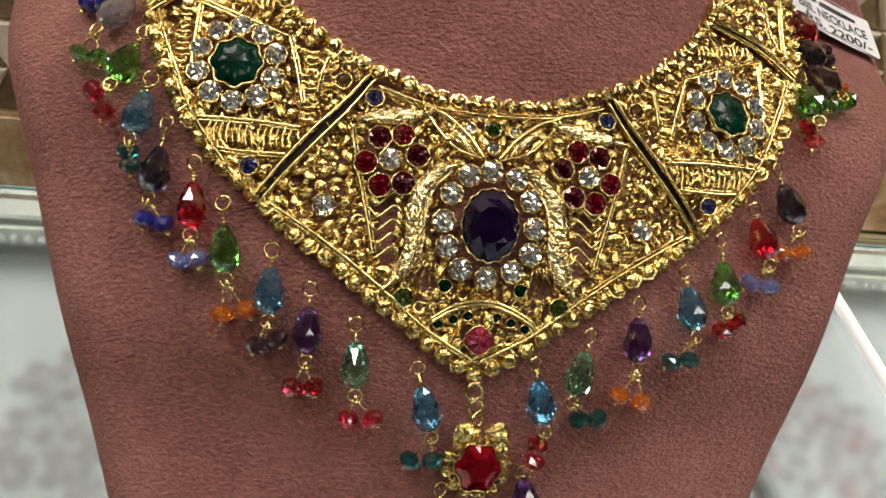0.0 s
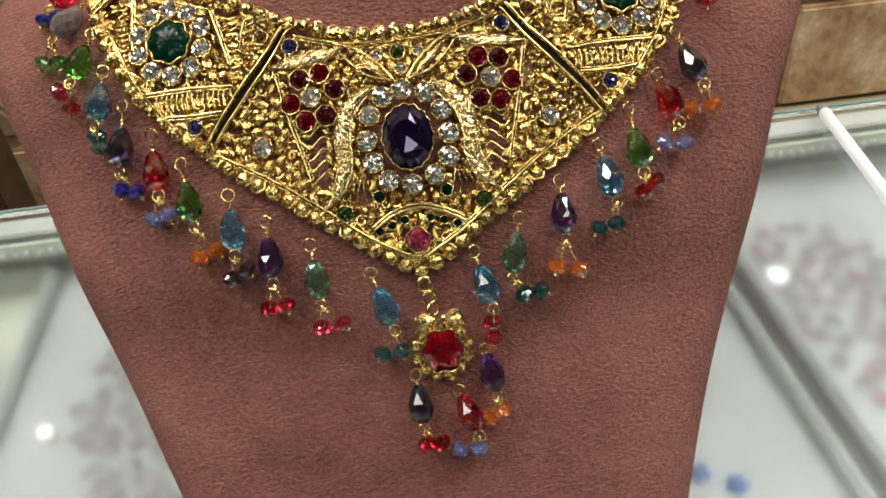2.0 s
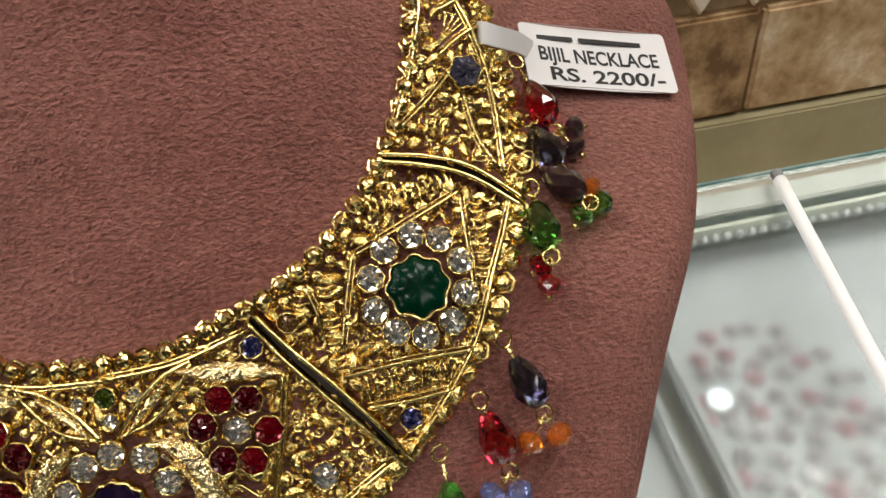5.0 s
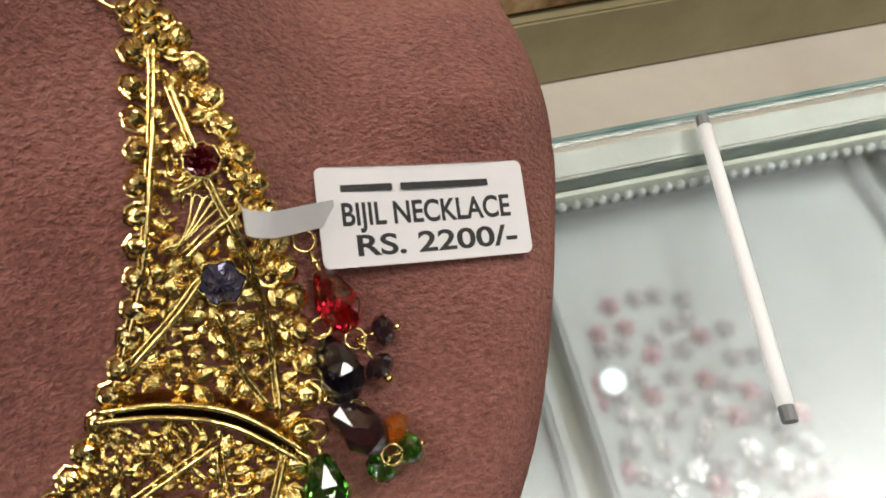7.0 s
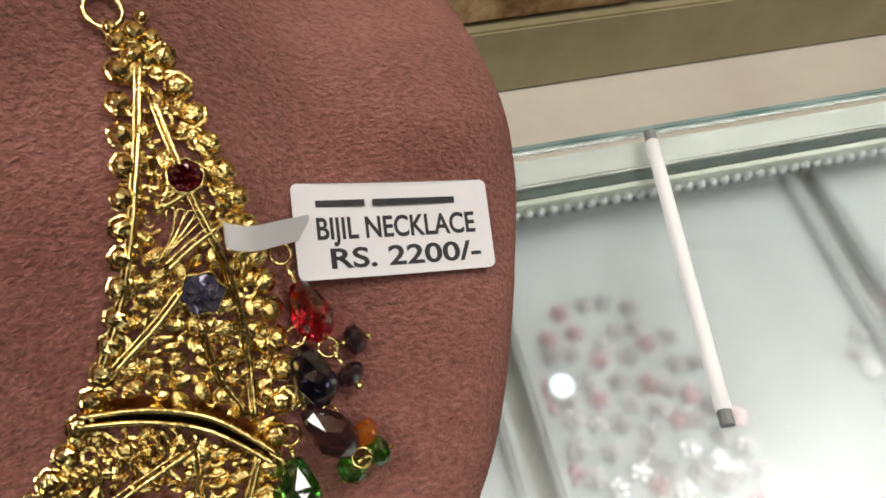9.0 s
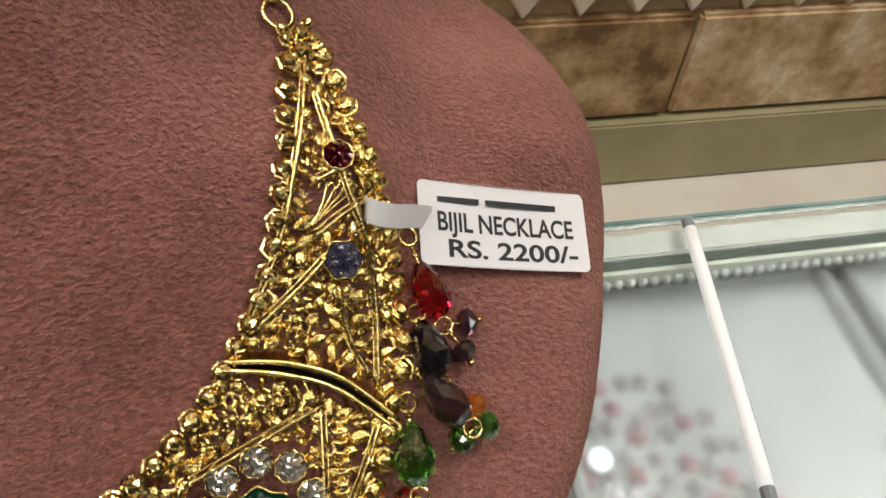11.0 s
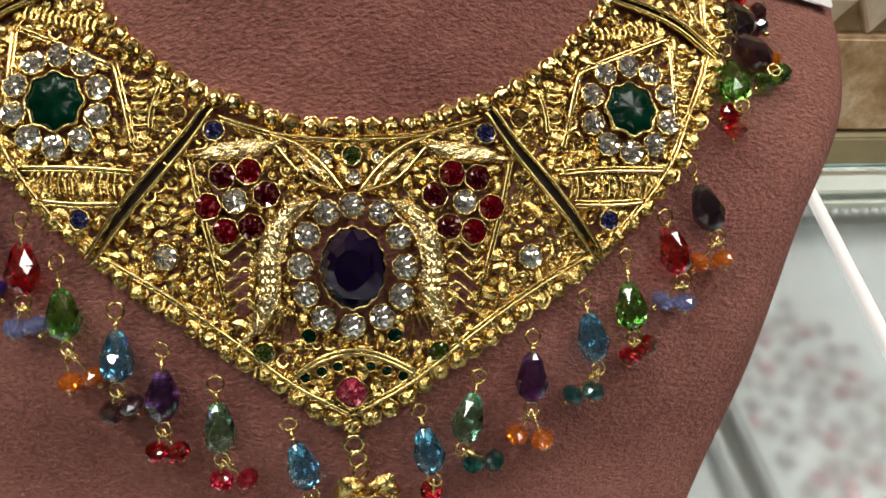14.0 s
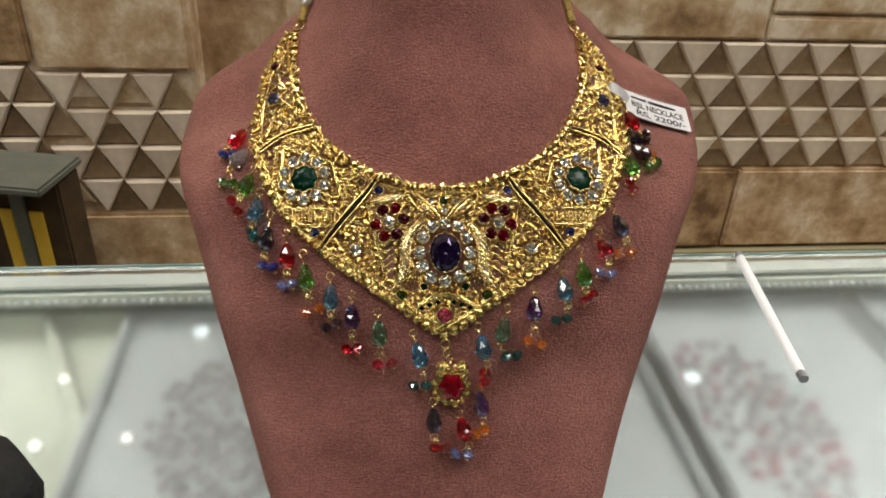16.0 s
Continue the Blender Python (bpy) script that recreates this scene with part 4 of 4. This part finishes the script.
def filigree(poly):
    """Small gold pieces strewn densely inside an outline, clear of the stones."""
    s, low = Shape(), Shape()
    xs, vs = [p[0] for p in poly], [p[1] for p in poly]
    area = (max(xs) - min(xs)) * (max(vs) - min(vs))
    taken = []

    def free(x, v, r):
        if not inside(x, v, poly) or any((x - a) ** 2 + (v - b) ** 2 < (q + 0.45 * r) ** 2 for a, b, q in STONES):
            return False
        return all((x - a) ** 2 + (v - b) ** 2 > (0.82 * (r + q)) ** 2 for a, b, q in taken)

    for r0, r1, tries in ((1.35, 1.75, 1.0), (1.0, 1.25, 1.4), (0.55, 0.8, 2.4)):
        for _ in range(int(area * tries)):
            x, v, r = random.uniform(min(xs), max(xs)), random.uniform(min(vs), max(vs)), random.uniform(r0, r1)
            if not free(x, v, r):
                continue
            taken.append((x, v, r))
            kind = random.random()
            tilt = pose(0, 0, 0, random.uniform(-24, 24), random.uniform(-24, 24))
            m = seat(x, v, random.uniform(2.0, 3.0) if r > 0.9 else random.uniform(1.5, 2.9), random.uniform(0, 360)) @ tilt
            if r > 0.9:
                verts, faces = LEAF if kind < 0.62 else DOME if kind < 0.8 else CURL
                size = r * (1.3 if kind < 0.62 else 0.85 if kind < 0.8 else 0.95) * mm
            else:
                verts, faces = GRAIN if kind < 0.5 else CURL if kind < 0.8 else LEAF
                size = r * (1.0 if kind < 0.5 else 1.25) * mm
            s.add([m @ (Vector(p) * size) for p in verts], faces)
            if random.random() < 0.7:
                a, d, h = random.uniform(0, 6.28), random.uniform(1.6, 2.6), random.uniform(0.7, 1.4)
                low.add(*tube([on(x - d * math.cos(a), v - d * math.sin(a), h), on(x + d * math.cos(a), v + d * math.sin(a), h)], 0.34 * mm, 4))
    return s, low


for poly in ([*mirror(PANEL_MIDDLE, 1), *mirror(PANEL_MIDDLE, -1)[::-1]], mirror(PANEL_SIDE, 1), mirror(PANEL_SIDE, -1), mirror(PANEL_TIP, 1), mirror(PANEL_TIP, -1)):
    upper, lower = filigree(poly)
    tagged(part("filigree", upper, GOLD, necklace, "openwork of tiny gold granules, curls and leaves"), kind="stuff")
    tagged(part("back_lattice", lower, GOLD, necklace, "fine gold wire lattice"), kind="stuff")

# end caps, rings and cords that run round the neck
for side in (-1, 1):
    x, v = mirror([(67.4, 98.6)], side)[0]
    for dx, dv, r in ((-2.2, 0.6, 1.2), (0, 1.2, 1.5), (2.2, 0.2, 1.2), (0, -1.6, 1.7), (-1.6, -2.6, 1.2), (1.6, -2.6, 1.2), (-2.9, 2.4, 1.0), (1.2, 3.0, 0.9)):
        m = seat(x + dx, v + dv, 2.2)
        part("end_granule", random.choice(rim_a), None, necklace, m=m @ Matrix.Scale(r * 0.62, 4))
    rx, rv = mirror([(63.8, 103.4)], side)[0]
    s = Shape().add(*tube([seat(rx, rv, 2.0) @ p for p in ring_points((0, 0, 0), 2.7 * mm, (0, 0, 1), 20)], 0.5 * mm, 7, closed=True))
    part("end_ring", s, GOLD_BRIGHT, necklace, smooth=True)
    s = Shape()
    cord = mirror([(63.2, 106.4), (62.0, 113.0), (60.4, 124), (58.5, 136), (57, 150)], side)
    line = laid(cord, 2.2, 0.7)
    s.add(*tube(line, [(1.9 + 0.5 * math.sin(k * 1.9)) * mm for k in range(len(line))], 8))
    part("cord", s, THREAD, necklace, "gold thread cord", True)
x, v = mirror([(61.6, 118.5)], -1)[0]
s = Shape()
for k in range(7):
    m = seat(x + random.uniform(-2, 2), v + random.uniform(-3, 3), 3.2 + random.uniform(0, 1.5))
    s.add([m @ (Vector(p) * 2.0 * mm) for p in GRAIN[0]], GRAIN[1])
part("knot", s, WHITE_THREAD, necklace, "frayed white thread knot", True)

# bead drops along the lower edge
TEAR = {}


def tear_mesh(kind, long):
    key = (kind, long)
    if key not in TEAR:
        k = long * mm
        prof = [(0.1, 0.5), (0.2, 0.36), (0.31, 0.04), (0.345, -0.14), (0.27, -0.38), (0.13, -0.5)]
        TEAR[key] = Shape().add(*cut_bead([(r * k, z * k) for r, z in prof[::-1]], 8)).mesh("teardrop", BEAD[kind])
    return TEAR[key]


ROUND = {}


def round_mesh(kind):
    if kind not in ROUND:
        prof = [(0.3, 1.9), (1.6, 1.45), (2.5, 0.55), (2.5, -0.55), (1.6, -1.45), (0.3, -1.9)]
        ROUND[kind] = Shape().add(*cut_bead([(r * mm, z * mm) for r, z in prof[::-1]], 8)).mesh("small_bead", BEAD[kind])
    return ROUND[kind]


PIN = Shape().add(*lathe([(0.0, -0.75 * mm), (0.55 * mm, -0.5 * mm), (0.75 * mm, 0), (0.55 * mm, 0.5 * mm), (0.1 * mm, 0.75 * mm)], 8)).mesh("pin_head", GOLD_BRIGHT, True)
COLOUR = {"blue": "aqua blue", "mint": "sea green", "green": "leaf green", "red": "red", "rose": "rose red", "violet": "dark violet", "orange": "orange", "teal": "dark teal", "sky": "periwinkle", "navy": "navy blue", "grey": "smoky grey", "smoke": "smoky brown", "clear": "clear smoky"}


def along(d, roll=0.0):
    return Vector(d).to_track_quat("Z", "Y").to_matrix().to_4x4() @ Matrix.Rotation(roll, 4, "Z")


def drop(ring, tear, kind, first, second, long=10.2, lift=4.6):
    """A teardrop bead on a wire, with two small beads under it."""
    r, c = on(*ring, 3.2), on(*tear, lift)
    d = (r - c).normalized()
    m = along(d, random.uniform(0, 6))
    m.translation = c
    bead = part("teardrop", tear_mesh(kind, long), None, necklace, COLOUR[kind] + " faceted glass teardrop bead", m=m)
    inv = m.inverted()
    top, low = c + d * long * 0.5 * mm, c - d * long * 0.5 * mm
    out = facing(*tear)
    s = Shape()
    s.add(*tube(ring_points(r, 1.65 * mm, out + Vector((random.uniform(-0.5, 0.5), random.uniform(-0.3, 0.3), 0)), 16), 0.3 * mm, 6, closed=True))
    s.add(*tube([r - d * 1.5 * mm, top, top - d * 1.0 * mm], 0.32 * mm, 6))
    s.add(*tube(ring_points(top + (r - top) * 0.3, 0.6 * mm, d, 10), 0.22 * mm, 5, closed=True))
    loop = low - d * 1.6 * mm
    s.add(*tube(ring_points(loop, 1.55 * mm, out + Vector((random.uniform(-0.4, 0.4), 0, 0)), 16), 0.27 * mm, 6, closed=True))
    ends = []
    for k, (tint, place) in enumerate((first, second)):
        p = on(*place, 3.6 + 0.5 * k)
        e = (p - loop).normalized()
        ends.append((tint, p, e))
        s.add(*tube([loop, loop.lerp(p, 0.5) + out * 0.4 * mm, p], 0.24 * mm, 5))
        s.add(*tube(ring_points(loop.lerp(p, 0.3), 0.95 * mm, e.cross(out), 12), 0.22 * mm, 5, closed=True))
    s.v = [tuple(inv @ Vector(p)) for p in s.v]
    part("wire_loop", s, GOLD_BRIGHT, bead, "thin gold wire loops", True)
    for tint, p, e in ends:
        q = along(-e, random.uniform(0, 6))
        q.translation = p
        part("small_bead", round_mesh(tint), None, bead, COLOUR[tint] + " faceted glass bead", m=inv @ q)
        q = along(e)
        q.translation = p + e * 2.3 * mm
        part("pin_head", PIN, None, bead, m=inv @ q)


drop((-14.8, -35.6), (-12.2, -44.7), "blue", ("teal", (-14.5, -57.8)), ("teal", (-9.4, -57.4)))
drop((-29.2, -26.8), (-28.6, -35.6), "mint", ("rose", (-29.2, -48.8)), ("rose", (-23.7, -48.2)))
drop((-39.8, -19.8), (-39.6, -28.8), "violet", ("red", (-42.1, -42.2)), ("red", (-37.5, -41.7)))
drop((-48.7, -12.1), (-48.4, -20.7), "blue", ("smoke", (-50.5, -33.3)), ("smoke", (-46.1, -31.2)))
drop((-60.3, -2.8), (-58.8, -12.6), "green", ("orange", (-58.5, -27.0)), ("orange", (-53.4, -25.4)))
drop((-67.3, 5.5), (-66.7, -3.8), "red", ("sky", (-68.9, -16.1)), ("sky", (-64.7, -15.2)))
drop((-74.2, 13.8), (-75.4, 3.2), "grey", ("navy", (-77.1, -7.7)), ("navy", (-72.7, -8.5)))
drop((-78.8, 23.3), (-80.1, 15.4), "blue", ("teal", (-82.1, 6.8)), ("teal", (-81.2, 3.7)))
drop((-82.0, 34.0), (-84.7, 26.4), "green", ("rose", (-91.0, 19.4)), ("red", (-88.3, 15.1)))
drop((-84.3, 44.6), (-88.9, 38.4), "clear", ("green", (-95.5, 27.7)), ("green", (-90.9, 27.1)))
drop((-85.2, 55.4), (-91.4, 47.9), "red", ("navy", (-96.9, 40.1)), ("navy", (-92.5, 40.0)))
drop((12.1, -33.1), (14.0, -41.8), "blue", ("red", (15.0, -52.6)), ("rose", (14.8, -56.6)))
drop((24.5, -25.9), (22.5, -34.5), "mint", ("teal", (23.9, -45.8)), ("teal", (28.4, -45.5)))
drop((35.8, -17.9), (35.6, -26.0), "violet", ("orange", (33.2, -39.7)), ("orange", (38.8, -41.1)))
drop((46.9, -9.9), (48.5, -18.1), "blue", ("teal", (45.0, -31.1)), ("teal", (49.5, -30.3)))
drop((56.1, -1.7), (57.0, -11.9), "green", ("red", (57.7, -23.1)), ("red", (61.0, -20.9)))
drop((64.9, 6.2), (66.7, -0.6), "red", ("sky", (64.5, -11.4)), ("sky", (69.6, -12.0)))
drop((71.1, 16.4), (74.1, 8.3), "grey", ("orange", (73.2, -3.6)), ("orange", (78.8, -3.2)))
drop((81.5, 41.8), (82.0, 35.1), "green", ("red", (80.4, 28.0)), ("red", (81.4, 24.5)))
drop((84.2, 53.9), (86.1, 48.9), "grey", ("orange", (88.2, 40.0)), ("orange", (93.0, 39.6)))
drop((83.7, 65.9), (86.9, 57.0), "red", ("smoke", (93.3, 50.9)), ("smoke", (92.0, 47.3)))
drop((82.2, 46.9), (87.7, 41.7), "smoke", ("green", (90.2, 35.1)), ("green", (94.7, 36.7)))
drop((-6.6, -64.6), (-6.3, -72.3), "grey", ("red", (-5.8, -84.0)), ("red", (-1.6, -84.1)))
drop((4.2, -70.2), (6.3, -76.3), "red", ("sky", (2.8, -86.6)), ("sky", (8.0, -86.8)))
drop((12.5, -59.8), (13.4, -65.9), "violet", ("orange", (11.6, -78.6)), ("orange", (15.0, -76.9)))

# pendant under the point of the bib
s = Shape()
for (x, v), r in (((-1.4, -40.2), 1.9), ((-0.6, -43.8), 1.7), ((0.0, -47.0), 1.8)):
    s.add(*tube(ring_points(on(x, v, 3.6), r * mm, facing(x, v) + Vector((random.uniform(-0.8, 0.8), 0, 0)), 16), 0.5 * mm, 6, closed=True))
part("chain_link", s, GOLD_BRIGHT, necklace, smooth=True)
pend = stone(1.2, -58.2, 5.3, "scarlet", "bright red star-cut pendant stone", 5.0, 0.95, 1.08, 30, 6, 0.1, 0.4, 0.6, 6, wave=0.1)
s = Shape()
for k in range(12):
    a = 2 * math.pi * k / 12 + 0.2
    m = seat(1.2 + 7.0 * math.cos(a), -58.6 + 7.2 * math.sin(a), 2.8) @ pose(0, 0, 0, random.uniform(-20, 20), random.uniform(-20, 20))
    s.add([m @ (Vector(p) * random.uniform(1.4, 1.9) * mm) for p in GRAIN[0]], GRAIN[1])
    m = seat(1.2 + 6.0 * math.cos(a + 0.25), -58.6 + 6.2 * math.sin(a + 0.25), 3.8)
    s.add([m @ (Vector(p) * 1.1 * mm) for p in CURL[0]], CURL[1])
part("pendant_frame", s, GOLD, necklace, "ring of gold granules round the red stone")
for (x0, v0), (x1, v1) in (((0.6, -49.0), (-5.6, -52.6)), ((1.6, -49.0), (8.0, -51.8))):
    s = Shape()
    leaf_plate(s, [(x0, v0), ((x0 + x1) / 2, (v0 + v1) / 2 + 0.8), (x1, v1)], (0.4, 2.9, 0.5), 4.8, 1.5)
    part("gold_leaf", s, GOLD, necklace, "textured gold leaf")

# price tag tied to the bib
c1, c3, c2 = Vector((87.9, 73.2, -41.2)) * mm, Vector((117.6, 66.6, -49.2)) * mm, Vector((118.6, 53.2, -40.2)) * mm
tx = (c3 - c1).normalized()
tz = tx.cross(c3 - c2).normalized()
ty = tz.cross(tx)
tag_pose = Matrix((tx, ty, tz)).transposed().to_4x4()
tag_pose.translation = c1 + (c2 - c1) / 2 - tx * 0.6 * mm
tag_w, tag_h = (c3 - c1).length * 0.57, abs((c3 - c2).dot(ty)) / 2
tag = tagged(new("price_tag"), "white printed paper price tag looped onto the necklace", "price tag")
tag.matrix_world = BUST @ tag_pose


def rounded(w, h, r, t, name):
    pts = []
    for cx, cy, a0 in ((w - r, h - r, 0), (-w + r, h - r, 90), (-w + r, -h + r, 180), (w - r, -h + r, 270)):
        pts += [(cx + r * math.cos(radians(a0 + k * 18)), cy + r * math.sin(radians(a0 + k * 18))) for k in range(6)]
    n = len(pts)
    bend = lambda x, y: 0.9 * mm * (x / w) ** 2
    s = Shape()
    s.add([(x, y, bend(x, y)) for x, y in pts] + [(x, y, bend(x, y) + t) for x, y in pts], grid_faces(2, n, True))
    k = 12
    for z, flip in ((0, True), (t, False)):
        verts, faces = [], []
        xs = sorted({-w + 2 * w * i / k for i in range(k + 1)} | {q * (w - r + r * math.sin(radians(a))) for q in (-1, 1) for a in (0, 20, 40, 55, 70, 80, 90)})
        for x in xs:
            over = max(0.0, abs(x) - (w - r))
            e = h - r + math.sqrt(max(0.0, r * r - over * over))
            verts += [(x, -e, bend(x, 0) + z), (x, e, bend(x, 0) + z)]
        for i in range(len(xs) - 1):
            f = (2 * i, 2 * i + 2, 2 * i + 3, 2 * i + 1)
            faces.append(f[::-1] if flip else f)
        s.add(verts, faces)
    return s


part("paper", rounded(tag_w, tag_h, 1.2 * mm, 0.25 * mm, "paper"), PAPER, tag)
s = Shape()
to_tag = tag_pose.inverted()
strip = [Vector((88.4, 67.4, -37.2)) * mm, on(85.0, 69.4, 5.2), on(80.6, 71.0, 5.6), on(77.2, 72.4, 4.2), on(76.4, 72.5, 1.6)]
rows = []
for p in spline(strip, 0.6 * mm):
    rows += [to_tag @ (p + Vector((0.25, 2.1, 0)) * mm), to_tag @ (p - Vector((0.25, 2.1, 0)) * mm)]
m2 = len(rows) // 2
s.add(rows + [p + Vector((0, 0, 0.25 * mm)) for p in rows], grid_faces(m2, 2) + [tuple(i + 2 * m2 for i in f[::-1]) for f in grid_faces(m2, 2)])
part("loop_strip", s, PAPER, tag, smooth=True)


def words(text, x0, x1, y, high):
    data = bpy.data.curves.new("printed_text", "FONT")
    data.body, data.size, data.extrude, data.offset = text, 1.0, 0.0, 0.022
    data.materials.append(INK)
    ob = new("printed_text", data)
    bpy.context.view_layer.update()
    wide = max(ob.dimensions.x, 0.01)
    tall = 0.72
    me = bpy.data.meshes.new_from_object(ob.evaluated_get(bpy.context.evaluated_depsgraph_get()))
    bpy.data.objects.remove(ob)
    sx, sy = (x1 - x0) / wide, high / tall
    for q in me.vertices:
        x = x0 + q.co.x * sx
        q.co = (x, y + q.co.y * sy, 0.9 * mm * (x / tag_w) ** 2 + 0.32 * mm)
    ob = part("printed_text", me, None, tag, "black printed line")
    if not me.materials:
        me.materials.append(INK)
    return ob


words("BIJIL NECKLACE", -tag_w * 0.80, tag_w * 0.82, -tag_h * 0.17, tag_h * 0.46)
words("RS. 2200/-", -tag_w * 0.70, tag_w * 0.84, -tag_h * 0.78, tag_h * 0.42)
for x0, x1 in ((-0.84, -0.30), (-0.22, 0.64)):
    part("printed_bar", box(x0 * tag_w, x1 * tag_w, tag_h * 0.50, tag_h * 0.64, 0.75 * mm, 0.8 * mm), INK, tag)
